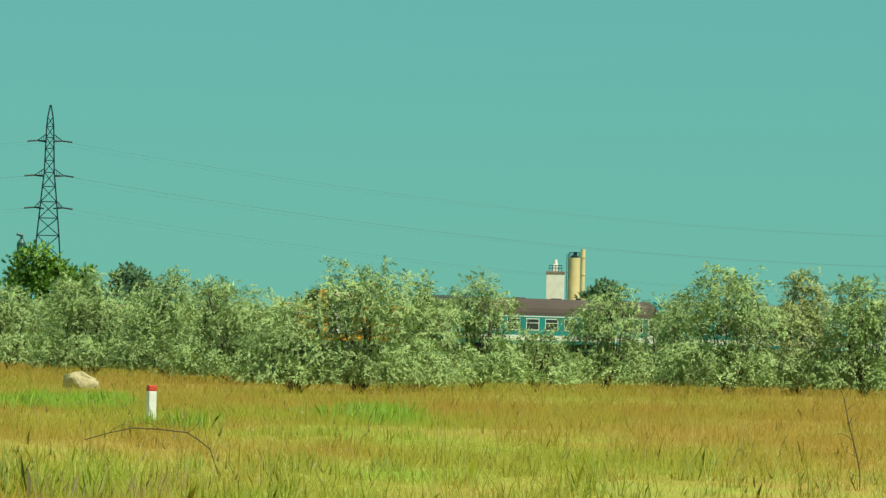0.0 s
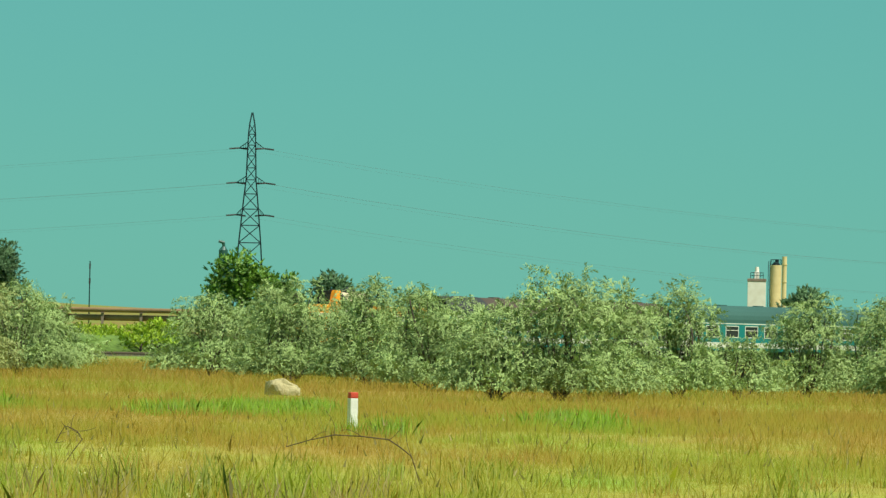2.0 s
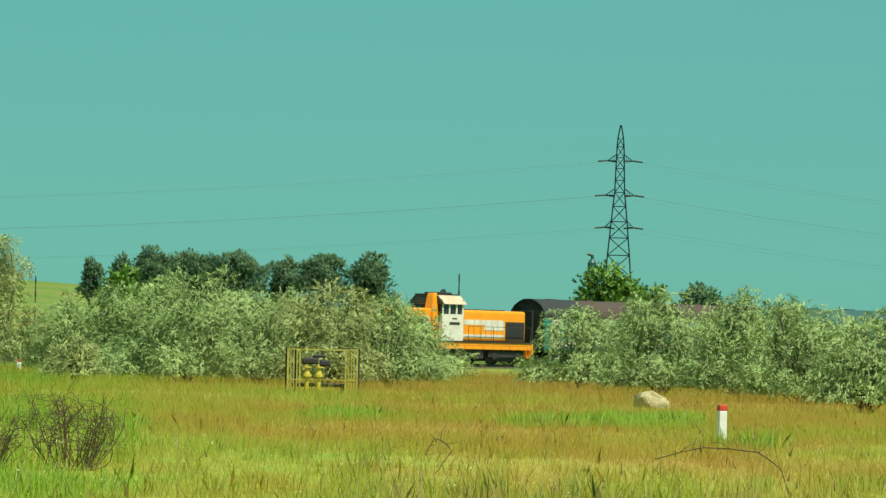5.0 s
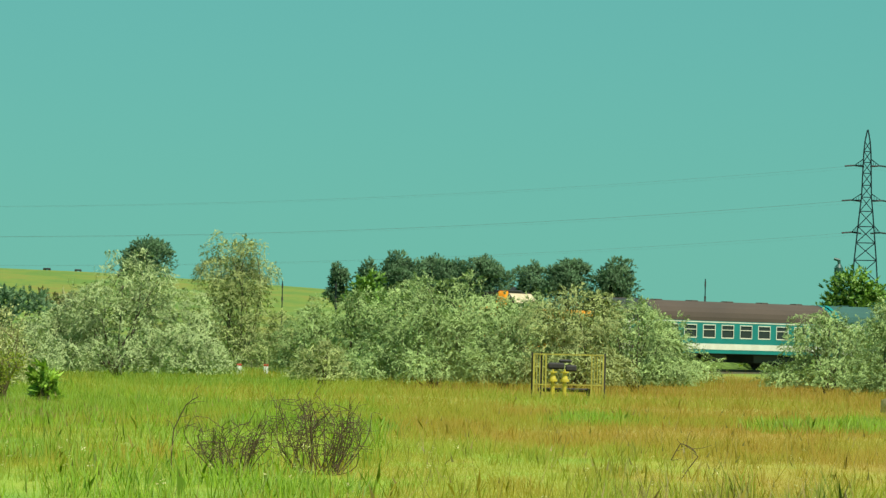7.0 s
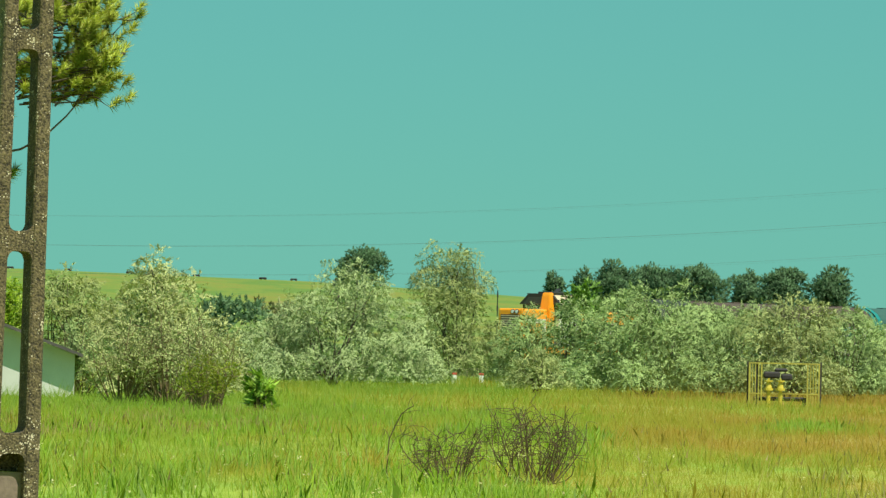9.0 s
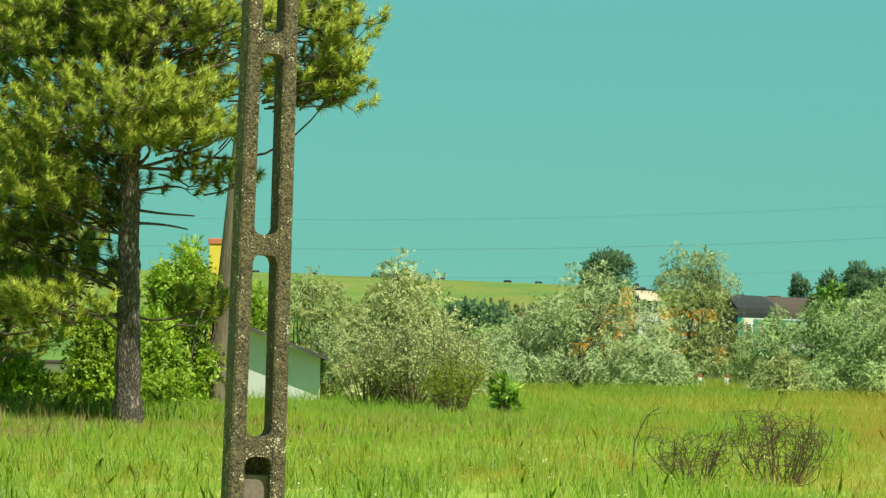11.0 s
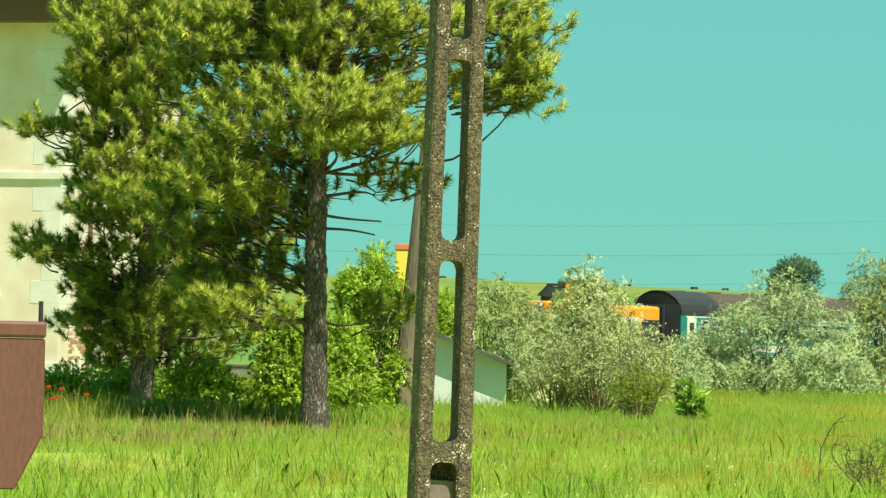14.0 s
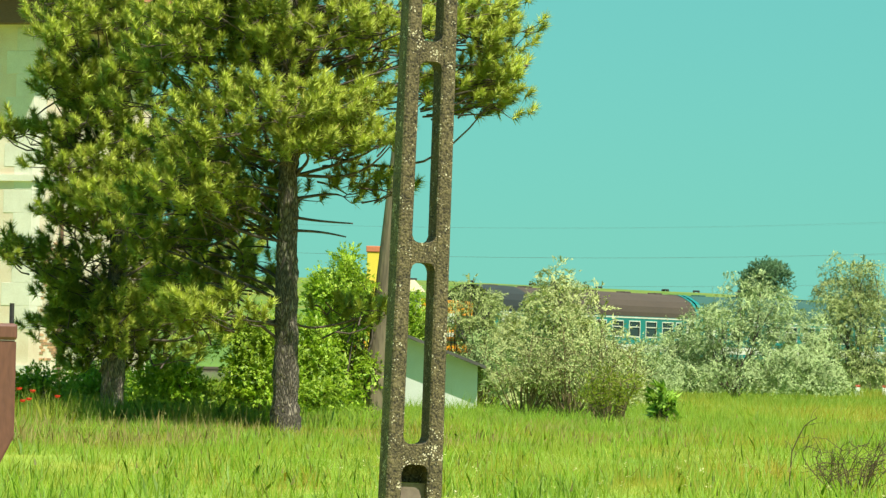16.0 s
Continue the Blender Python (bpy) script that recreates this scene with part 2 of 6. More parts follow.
RED = surface("red_paint", (0.6, 0.06, 0.03), (0.4, 0.04, 0.02), 5, 0.6, bump=0.1)
YELLOW = surface("yellow_paint", (0.5, 0.44, 0.07), (0.26, 0.23, 0.05), 5, 0.55, bump=0.1)
YELLOW_VALVE = surface("bright_yellow_paint", (0.62, 0.52, 0.05), (0.46, 0.38, 0.05), 5, 0.45, bump=0.05)
STONE = surface("limestone", (0.5, 0.43, 0.23), (0.32, 0.27, 0.13), 4, 0.95, bump=0.8, fine=22)
DARK = surface("dark_iron", (0.035, 0.032, 0.03), (0.02, 0.018, 0.017), 4, 0.7, bump=0.2)
ORANGE = surface("orange_paint", (0.9, 0.34, 0.01), (0.78, 0.26, 0.01), 1.2, 0.42, bump=0.04)
CREAM = surface("cream_paint", (0.72, 0.7, 0.6), (0.55, 0.52, 0.42), 1.6, 0.5, bump=0.04)
BEIGE = surface("beige_roof_paint", (0.6, 0.5, 0.32), (0.42, 0.34, 0.22), 2.5, 0.65, bump=0.1)
TEAL = surface("teal_paint", (0.008, 0.215, 0.2), (0.006, 0.15, 0.145), 0.8, 0.35, bump=0.02)
ROOF_BROWN = surface("sooty_brown_roof", (0.085, 0.058, 0.04), (0.05, 0.036, 0.027), 0.5, 0.85, bump=0.1, stretch=(0.4, 1, 1))
ROOF_GREY = surface("grey_green_roof", (0.03, 0.11, 0.09), (0.02, 0.07, 0.058), 0.5, 0.85, bump=0.1, stretch=(0.4, 1, 1))
ROOF_BLACK = surface("black_roof", (0.03, 0.032, 0.03), (0.02, 0.02, 0.02), 1, 0.6, bump=0.1)
PANE = glass("dark_window_glass", (0.025, 0.03, 0.03))
# as PANE, with the reflected sky put into a paler base colour
SKY_PANE = glass("sky_toned_window_glass", (0.1, 0.12, 0.11), 0.08)
LAMP = glass("headlight_glass", (0.75, 0.75, 0.7), 0.15)
RUST = surface("rusty_pipe", (0.3, 0.19, 0.085), (0.17, 0.1, 0.05), 0.7, 0.8, bump=0.2, stretch=(0.3, 1, 1))
BROWN = surface("brown_red_paint", (0.20, 0.075, 0.05), (0.13, 0.05, 0.035), 1.6, 0.55, bump=0.12, stretch=(1, 1, 0.3))
BALLAST = surface("ballast", (0.1, 0.115, 0.04), (0.06, 0.07, 0.024), 1.5, 0.95, bump=0.9, fine=14)
RAIL = surface("rusty_rail", (0.09, 0.065, 0.035), (0.06, 0.045, 0.025), 3, 0.6, 0.3, bump=0.1)
SLEEPER = surface("old_sleeper", (0.1, 0.095, 0.05), (0.055, 0.05, 0.03), 3, 0.9, bump=0.5)
PLASTER = surface("cream_plaster", (0.78, 0.7, 0.55), (0.62, 0.46, 0.32), 1.1, 0.9, bump=0.2)
QUOIN = surface("pale_quoin_paint", (0.74, 0.7, 0.59), (0.6, 0.55, 0.44), 1.2, 0.85, bump=0.2)
BRICK = surface("worn_brick", (0.62, 0.36, 0.2), (0.42, 0.22, 0.12), 2, 0.9, bump=0.5, spread=0.3)
EAVE = surface("brown_eave_boards", (0.16, 0.085, 0.05), (0.1, 0.055, 0.035), 1.5, 0.8, bump=0.2, stretch=(0.2, 1, 1))
TILE = surface("red_roof_tile", (0.36, 0.12, 0.06), (0.22, 0.08, 0.045), 2, 0.85, bump=0.3)
SHED_WALL = surface("whitewash", (0.6, 0.6, 0.55), (0.47, 0.47, 0.42), 1.2, 0.9, bump=0.2)
SHED_ROOF = surface("tarred_roof", (0.11, 0.1, 0.085), (0.06, 0.055, 0.05), 1.5, 0.85, bump=0.3)
YELLOW_WALL = surface("yellow_plaster", (0.75, 0.58, 0.06), (0.6, 0.45, 0.06), 1.2, 0.85, bump=0.1)
CAP = surface("terracotta_cap", (0.6, 0.2, 0.09), (0.45, 0.14, 0.07), 2, 0.8, bump=0.2)
GREEN_IRON = surface("green_painted_iron", (0.02, 0.09, 0.07), (0.012, 0.055, 0.045), 1, 0.5, bump=0.05)
SILO_CREAM = surface("cream_silo", (0.72, 0.6, 0.3), (0.6, 0.48, 0.22), 0.15, 0.7, bump=0.05, fine=1.2)
SILO_WHITE = surface("white_silo", (0.8, 0.78, 0.68), (0.66, 0.62, 0.5), 0.12, 0.7, bump=0.05, fine=1.0)
FRESH = foliage("fresh_grass", (0.15, 0.29, 0.012), (0.26, 0.41, 0.02), (0.36, 0.45, 0.04), through=0.5)
SEDGE = foliage("coarse_grass", (0.2, 0.26, 0.02), (0.32, 0.36, 0.03), (0.42, 0.39, 0.07), through=0.5)
BANK = surface("bank_grass", (0.12, 0.2, 0.026), (0.06, 0.11, 0.014), 0.4, 0.9, bump=0.6, fine=3.0)
FLOWER = foliage("pale_petals", (0.5, 0.48, 0.16), (0.66, 0.62, 0.3))
STRAW = foliage("straw_heads", (0.2, 0.18, 0.045), (0.36, 0.29, 0.085), through=0.5)
POPPY = foliage("poppy_petals", (0.6, 0.03, 0.01), (0.8, 0.07, 0.02))


# ---- building helpers ----
def at(az, d, z=0.0):
    return Vector((d * math.sin(radians(az)), d * math.cos(radians(az)), z))


def part(name, shape, material=None, parent=None, label=""):
    """Links a bmesh or a mesh as one mesh object under a thing."""
    if isinstance(shape, bmesh.types.BMesh):
        me = bpy.data.meshes.new(name)
        shape.to_mesh(me)
        shape.free()
    else:
        me = shape
    if material and not me.materials:
        me.materials.append(material)
    ob = new(name, me)
    if parent:
        ob.parent = parent
    if label:
        tagged(ob, label)
    return ob


def thing(name, m, label, category, group="", kind=""):
    ob = new(name)
    ob.matrix_basis = m
    ob.empty_display_size = 0.3
    return tagged(ob, label, category, group, kind)


def box(bm, x0, x1, y0, y1, z0, z1, bevel=0.0):
    m = Matrix.Translation(((x0 + x1) / 2, (y0 + y1) / 2, (z0 + z1) / 2)) @ Matrix.Diagonal((abs(x1 - x0), abs(y1 - y0), abs(z1 - z0), 1))
    made = bmesh.ops.create_cube(bm, size=1, matrix=m)["verts"]
    if bevel:
        edges = list({e for v in made for e in v.link_edges})
        bmesh.ops.bevel(bm, geom=edges, offset=bevel, segments=2, profile=0.5, affect="EDGES")
    return bm


def boxes(*rows, bevel=0.0):
    bm = bmesh.new()
    for r in rows:
        box(bm, *r, bevel=bevel)
    return bm


def tube(bm, a, b, r0, r1=None, sides=6):
    a, b = Vector(a), Vector(b)
    r1 = r0 if r1 is None else r1
    m = Matrix.Translation((a + b) / 2) @ (b - a).to_track_quat("Z", "Y").to_matrix().to_4x4()
    bmesh.ops.create_cone(bm, cap_ends=True, segments=sides, radius1=r0, radius2=r1, depth=(b - a).length, matrix=m)
    return bm


def np_mesh(name, verts, faces, material, normals=None):
    """A mesh from arrays of points and of equal-sided faces; leaves may carry the normals of the clump that they cover."""
    me = bpy.data.meshes.new(name)
    verts, faces = np.asarray(verts, np.float32), np.asarray(faces, np.int32)
    k = faces.shape[1]
    if normals is not None:
        a, b, c = verts[faces[:, 0]], verts[faces[:, 1]], verts[faces[:, 2]]
        away = (np.cross(b - a, c - a) * normals).sum(1) < 0
        faces[away] = faces[away][:, ::-1]
    me.vertices.add(len(verts))
    me.vertices.foreach_set("co", verts.ravel())
    me.loops.add(faces.size)
    me.loops.foreach_set("vertex_index", faces.ravel())
    me.polygons.add(len(faces))
    me.polygons.foreach_set("loop_start", np.arange(0, faces.size, k, dtype=np.int32))
    me.polygons.foreach_set("loop_total", np.full(len(faces), k, np.int32))
    me.update(calc_edges=True)
    if normals is not None:
        field = me.attributes.new("custom_normal", "FLOAT_VECTOR", "POINT")
        field.data.foreach_set("vector", np.repeat(normals, k, 0).astype(np.float32).ravel())
    me.materials.append(material)
    return me


def unit(v):
    return v / np.maximum(np.linalg.norm(v, axis=-1, keepdims=True), 1e-6)


def leaf_mesh(name, pts, way, length, width, material, rng, face=None):
    """Pointed leaves: at each point one diamond along its way, turned to face outwards where a facing is given."""
    n = len(pts)
    rnd = rng.normal(size=(n, 3))
    side = unit(np.cross(way, rnd if face is None else face + rnd * 0.22))
    length = length * rng.uniform(0.7, 1.3, (n, 1))
    width = width * rng.uniform(0.7, 1.3, (n, 1))
    mid = pts + way * length * 0.2
    v = np.stack([mid + side * width / 2, pts + way * length, mid - side * width / 2], 1).reshape(-1, 3)
    soft = None if face is None else unit(face + rng.normal(size=(n, 3)) * 0.22)
    return np_mesh(name, v, np.arange(3 * n).reshape(-1, 3), material, soft)


def sphere_dirs(n, rng):
    return unit(rng.normal(size=(n, 3)))


def branch_mesh(name, lines, material, sides=5):
    """Limbs: each line is points with a radius, swept as a thin tapering tube."""
    vs, fs = [], []
    for pts in lines:
        base = len(vs)
        for i, (p, r) in enumerate(pts):
            q = pts[min(i + 1, len(pts) - 1)][0] - pts[max(i - 1, 0)][0]
            q = Vector(q).normalized()
            s = q.cross(Vector((0.31, 0.9, 0.2))).normalized()
            u = q.cross(s)
            for k in range(sides):
                a = 2 * math.pi * k / sides
                vs.append(Vector(p) + r * (math.cos(a) * s + math.sin(a) * u))
            if i:
                for k in range(sides):
                    a0, a1 = base + (i - 1) * sides + k, base + (i - 1) * sides + (k + 1) % sides
                    fs.append((a0, a1, a1 + sides, a0 + sides))
    return np_mesh(name, [tuple(v) for v in vs], fs, material)


def limb(a, b, r0, r1, rng, bend=0.12, steps=5):
    a, b = Vector(a), Vector(b)
    off = Vector(rng.normal(size=3) * bend * (b - a).length)
    return [(a.lerp(b, i / steps) + off * math.sin(math.pi * i / steps), r0 + (r1 - r0) * i / steps) for i in range(steps + 1)]


# ---- ground ----
CREST = [(-180, 6), (-25, 12.5), (-10, 12.4), (-6.6, 11.3), (-4.3, 9.6), (0, 5.4), (0.9, 4.9), (4.4, 4.5), (9, 3.0), (20, 2.5), (180, 6)]


def ground_z(x, y):
    """Flat near the eye; beyond the railway a low hill, higher to the west."""
    d = np.hypot(x, y)
    az = np.degrees(np.arctan2(x, y))
    top = np.interp(az, [c[0] for c in CREST], [c[1] for c in CREST])
    u = np.clip((d - 430) / 420, 0, 1)
    return top * u * u * (3 - 2 * u) * np.where(d > 850, np.clip(1 - (d - 850) / 2500, 0, 1), 1)


rings = np.concatenate([np.linspace(0.5, 60, 12), np.linspace(70, 460, 50), np.linspace(480, 900, 26), np.geomspace(1000, 4500, 10)])
spokes = np.concatenate([np.linspace(-18, 16, 137), np.linspace(16, 342, 92)[1:-1]])
R, A = np.meshgrid(rings, np.radians(spokes), indexing="ij")
gx, gy = R * np.sin(A), R * np.cos(A)
gz = ground_z(gx, gy) + np.where(R > 30, 0.05 * np.sin(gx * 0.35 + 1.3) * np.sin(gy * 0.21) * np.clip((420 - R) / 100, 0, 1), 0)
ns = len(spokes)
i, j = np.meshgrid(np.arange(len(rings) - 1), np.arange(ns), indexing="ij")
quads = np.stack([i * ns + j, i * ns + (j + 1) % ns, (i + 1) * ns + (j + 1) % ns, (i + 1) * ns + j], -1).reshape(-1, 4)
quads = quads[:, ::-1]
gv = np.stack([gx, gy, gz], -1).reshape(-1, 3)
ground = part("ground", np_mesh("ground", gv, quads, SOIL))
bmf = bmesh.new()
bmf.from_mesh(ground.data)
bmesh.ops.contextual_create(bmf, geom=[v for v in bmf.verts if v.co.xy.length < 0.6])
bmf.to_mesh(ground.data)
bmf.free()
tagged(ground, "flat meadow of dry and green grass with a low hill behind", "meadow", kind="structure")


def grass(name, n, d0, d1, az0, az1, h, w, label, seed):
    rng = np.random.default_rng(seed)
    d = np.sqrt(rng.uniform(d0 ** 1.2, d1 ** 1.2, n) ** (2 / 1.2))
    a = np.radians(rng.uniform(az0, az1, n))
    x, y = d * np.sin(a), d * np.cos(a)
    clump = np.array([noise.noise((px * 0.35, py * 0.2, 3.0)) for px, py in zip(x[::8], y[::8])]).repeat(8)[:n]
    z = np.zeros(n)
    hh = h * np.interp(d, [40, 90, 130], [0.42, 0.66, 1.3]) * rng.uniform(0.5, 1.25, n) * (1 + 0.55 * clump)
    lean = rng.normal(size=(n, 3)) * 0.75
    lean[:, 2] = 1
    lean = unit(lean)
    t = rng.uniform(0, 2 * math.pi, n)
    ww = w * (d / 60) ** 0.7 * rng.uniform(0.6, 1.4, n) / 2
    s = np.stack([np.cos(t), np.sin(t) * 0.4, np.zeros(n)], 1) * ww[:, None]
    p = np.stack([x, y, z - 0.03], 1)
    v = np.stack([p - s, p + s, p + lean * hh[:, None]], 1).reshape(-1, 3)
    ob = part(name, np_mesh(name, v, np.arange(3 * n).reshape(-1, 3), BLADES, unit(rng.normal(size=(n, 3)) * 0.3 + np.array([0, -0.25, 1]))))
    return tagged(ob, label, "grass", kind="stuff")


# ---- railway ----
PHI, BEND = 50.0, 0.27       # degrees to the view's cross line at s = 0; degrees a metre
LINE = {}


def build_line():
    x, y = 2.9, 300.0
    LINE[0] = (x, y, PHI)
    for way in (1, -1):
        x, y = 2.9, 300.0
        for k in range(1, 3200):
            s = way * k * 0.1
            f = radians(PHI + BEND * max(-150, min(105, s)))
            x, y = x - way * 0.1 * math.cos(f), y - way * 0.1 * math.sin(f)
            LINE[way * k] = (x, y, math.degrees(f))


build_line()
RAIL_Z, RISE = 0.25, 0.0035


def rail_point(s):
    k = math.floor(s * 10)
    u = s * 10 - k
    a, b = LINE[k], LINE[k + 1]
    return Vector((a[0] + (b[0] - a[0]) * u, a[1] + (b[1] - a[1]) * u, RAIL_Z + RISE * s))


def on_line(s0, s1):
    """A vehicle's pose: origin midway between two points of the line, x forwards."""
    a, b = rail_point(s0), rail_point(s1)
    q = a - b
    return Matrix.Translation((a + b) / 2) @ q.to_track_quat("X", "Z").to_matrix().to_4x4()


def sweep(section, s0, s1, step, closed=True):
    vs, fs, n = [], [], len(section)
    ss = np.arange(s0, s1 + 0.01, step)
    for i, s in enumerate(ss):
        p, q = rail_point(s), rail_point(s + 0.2)
        side = Vector((-(q - p).y, (q - p).x, 0)).normalized()
        for o, z in section:
            v = p + side * o
            vs.append((v.x, v.y, max(v.z + z, -0.2)))
        if i:
            for k in range(n if closed else n - 1):
                a0, a1 = (i - 1) * n + k, (i - 1) * n + (k + 1) % n
                fs.append((a0, a1, a1 + n, a0 + n))
    return vs, fs


def build_track():
    track = thing("railway_track", Matrix(), "rusty railway track on a low overgrown ballast bed", "track", kind="structure")
    v, f = sweep([(-2.5, -0.6), (-1.6, -0.21), (1.6, -0.21), (2.5, -0.6)], -150, 200, 2)
    part("ballast", np_mesh("ballast", v, f, BALLAST), None, track, "brown stone ballast")
    for o in (-0.75, 0.75):
        v, f = sweep([(o - 0.07, -0.17), (o - 0.035, 0.0), (o + 0.035, 0.0), (o + 0.07, -0.17)], -150, 200, 1)
        part("rail", np_mesh("rail", v, f, RAIL), None, track)
    vs, fs = [], []
    for s in np.arange(-149, 199, 0.6):
        p, q = rail_point(s), rail_point(s + 0.2)
        d = (q - p).normalized()
        e = Vector((-d.y, d.x, 0))
        b = len(vs)
        for z in (-0.24, -0.15):
            for i, j in ((-1, -1), (1, -1), (1, 1), (-1, 1)):
                w = p + d * 0.12 * i + e * 1.25 * j
                vs.append((w.x, w.y, w.z + z))
        fs += [(b + 4, b + 5, b + 6, b + 7), (b, b + 1, b + 5, b + 4), (b + 1, b + 2, b + 6, b + 5), (b + 2, b + 3, b + 7, b + 6), (b + 3, b, b + 4, b + 7)]
    tagged(part("sleepers", np_mesh("sleepers", vs, fs, SLEEPER), None, track), kind="stuff")


build_track()


def wheel_set(parent, x, r=0.46):
    w = part("wheelset", bmesh.new(), DARK, parent)
    bm = bmesh.new()
    for y in (-0.75, 0.75):
        tube(bm, (0, y - 0.065, 0), (0, y + 0.065, 0), r, r, 24)
        tube(bm, (0, y * 1.1 - 0.03, 0), (0, y * 1.1 + 0.03, 0), r * 0.3, r * 0.3, 12)
        for k in range(6):
            a = k * math.pi / 3
            tube(bm, (0, y * 1.1, 0), (r * 0.85 * math.cos(a), y * 1.1, r * 0.85 * math.sin(a)), 0.03, 0.03, 4)
    tube(bm, (0, -0.8, 0), (0, 0.8, 0), 0.08, 0.08, 10)
    bm.to_mesh(w.data)
    bm.free()
    w.matrix_basis = pose(x, 0, r)
    return w


def bogie(parent, x, half=1.25):
    bm = bmesh.new()
    for y in (-1.02, 1.02):
        box(bm, x - half - 0.55, x + half + 0.55, y - 0.07, y + 0.07, 0.4, 0.78, 0.03)
        for dx in (-half, half):
            box(bm, x + dx - 0.2, x + dx + 0.2, y - 0.12, y + 0.12, 0.32, 0.66, 0.03)
            tube(bm, (x + dx + 0.32, y, 0.66), (x + dx + 0.32, y, 0.98), 0.1, 0.1, 8)
            tube(bm, (x + dx - 0.32, y, 0.66), (x + dx - 0.32, y, 0.98), 0.1, 0.1, 8)
    box(bm, x - 0.3, x + 0.3, -1.02, 1.02, 0.5, 0.85)
    return part("bogie_frame", bm, DARK, parent)


WHEELS = []


def coach(label, length, roof_mat, pitch, bays, darkened=False):
    """A passenger coach; origin at rail height in its middle, x forwards."""
    c = thing("passenger_coach", Matrix(), label, "coach", "coaches of the train")
    L, W = length / 2 - 0.14, 1.42
    # roof: an arched shell from eave to eave
    bm = bmesh.new()
    prof = [(W, 2.8), (W - 0.02, 3.02), (W - 0.12, 3.3), (W - 0.36, 3.58), (W - 0.75, 3.81), (0.35, 3.93), (0, 3.95)]
    prof = prof + [(-y, z) for y, z in prof[-2::-1]]
    rows = [[bm.verts.new((x, y, z)) for y, z in prof] for x in np.linspace(-L, L, 9)]
    for r0, r1 in zip(rows, rows[1:]):
        for k in range(len(prof) - 1):
            bm.faces.new((r0[k], r0[k + 1], r1[k + 1], r1[k]))
    bmesh.ops.recalc_face_normals(bm, faces=bm.faces)
    roof = part("roof", bm, roof_mat, c)
    # roof ends in black, the shade of the coach end put into the colour
    for x in (-L + 0.02, L - 0.02):
        bm = bmesh.new()
        bm.faces.new([bm.verts.new((x, y * 0.995, z - 0.01)) for y, z in prof])
        bmesh.ops.solidify(bm, geom=list(bm.faces), thickness=0.015)
        part("roof_end", bm, ROOF_BLACK, roof, "roof end coloured black for its shade")
    for x in np.linspace(-L + 2, L - 2, 6):
        part("roof_vent", boxes((x - 0.3, x + 0.3, -0.25, 0.25, 3.9, 4.0), bevel=0.03), roof_mat, roof)
    # arch at each end of the roof: teal, but black at a darkened front
    for e in (-1, 1):
        bm = bmesh.new()
        r = [[bm.verts.new((e * (L - 0.4 + dx), y * 1.012, 2.81 + (z - 2.8) * 1.012)) for y, z in prof] for dx in (-3.2 if darkened and e > 0 else 0.1, 0.41)]
        for k in range(len(prof) - 1):
            bm.faces.new((r[0][k], r[0][k + 1], r[1][k + 1], r[1][k]))
        if darkened and e > 0:
            part("roof_end_band", bm, ROOF_BLACK, roof, "black front band of the roof")
        else:
            part("roof_end_band", bm, TEAL, roof, "teal end of the roof")
    first = -(bays - 1) * pitch / 2
    edges = [(first + k * pitch - 0.58, first + k * pitch + 0.58) for k in range(bays)]
    door = L - 0.95
    small = [s * (L - 2.15) for s in (-1, 1)]
    holes = sorted(edges + [(x - 0.33, x + 0.33) for x in small])
    for side in (1, -1):
        y0, y1 = sorted((side * (W - 0.06), side * W))
        wall = part("side_wall", boxes((-L, L, y0, y1, 1.12, 1.8), (-L, L, y0, y1, 2.6, 2.8)), TEAL, c)
        xs = [-L] + [v for h in holes for v in h] + [L]
        for k in range(0, len(xs), 2):
            part("window_post", boxes((xs[k], xs[k + 1], y0, y1, 1.802, 2.598)), TEAL, wall)
        o0, o1 = sorted((side * W, side * (W + 0.012)))
        part("lower_stripe", boxes((-door + 0.5, door - 0.5, o0, o1, 1.14, 1.48)), CREAM, wall, "broad cream stripe")
        part("upper_stripe", boxes((-L + 0.42, L - 0.42, o0, o1, 2.71, 2.77)), CREAM, wall, "thin cream line below the eave")
        part("skirt", boxes((-L, L, y0, y1, 0.92, 1.118)), TEAL, wall)
        for a, b in holes:
            bm = boxes((a, a + 0.05, o0, o1, 1.8, 2.6), (b - 0.05, b, o0, o1, 1.8, 2.6), (a + 0.05, b - 0.05, o0, o1, 1.8, 1.86),
                       (a + 0.05, b - 0.05, o0, o1, 2.55, 2.6), (a + 0.05, b - 0.05, o0, o1, 2.28, 2.32))
            frame_ob = part("window_frame", bm, CREAM, wall)
            g0, g1 = sorted((side * (W - 0.05), side * (W - 0.03)))
            pane = part("pane", boxes((a, b, g0, g1, 1.8, 2.6)), PANE, wall)
        for e in (-1, 1):
            d0, d1 = sorted((e * (door - 0.42), e * (door + 0.42)))
            dr = part("door", boxes((d0, d1, *sorted((side * (W + 0.002), side * (W + 0.02))), 1.0, 2.72), bevel=0.008), CREAM, wall, "cream folding door")
            part("door_window", boxes((e * door - 0.2, e * door + 0.2, *sorted((side * (W + 0.02), side * (W + 0.026))), 1.65, 2.45), bevel=0.004), PANE, wall)
            st = part("step", boxes((d0, d1, *sorted((side * 1.2, side * 1.45)), 0.72, 0.76), (d0, d1, *sorted((side * 1.2, side * 1.45)), 0.42, 0.46),
                                    (d0, d0 + 0.04, *sorted((side * 1.25, side * 1.4)), 0.42, 0.95), (d1 - 0.04, d1, *sorted((side * 1.25, side * 1.4)), 0.42, 0.95)), CREAM, wall)
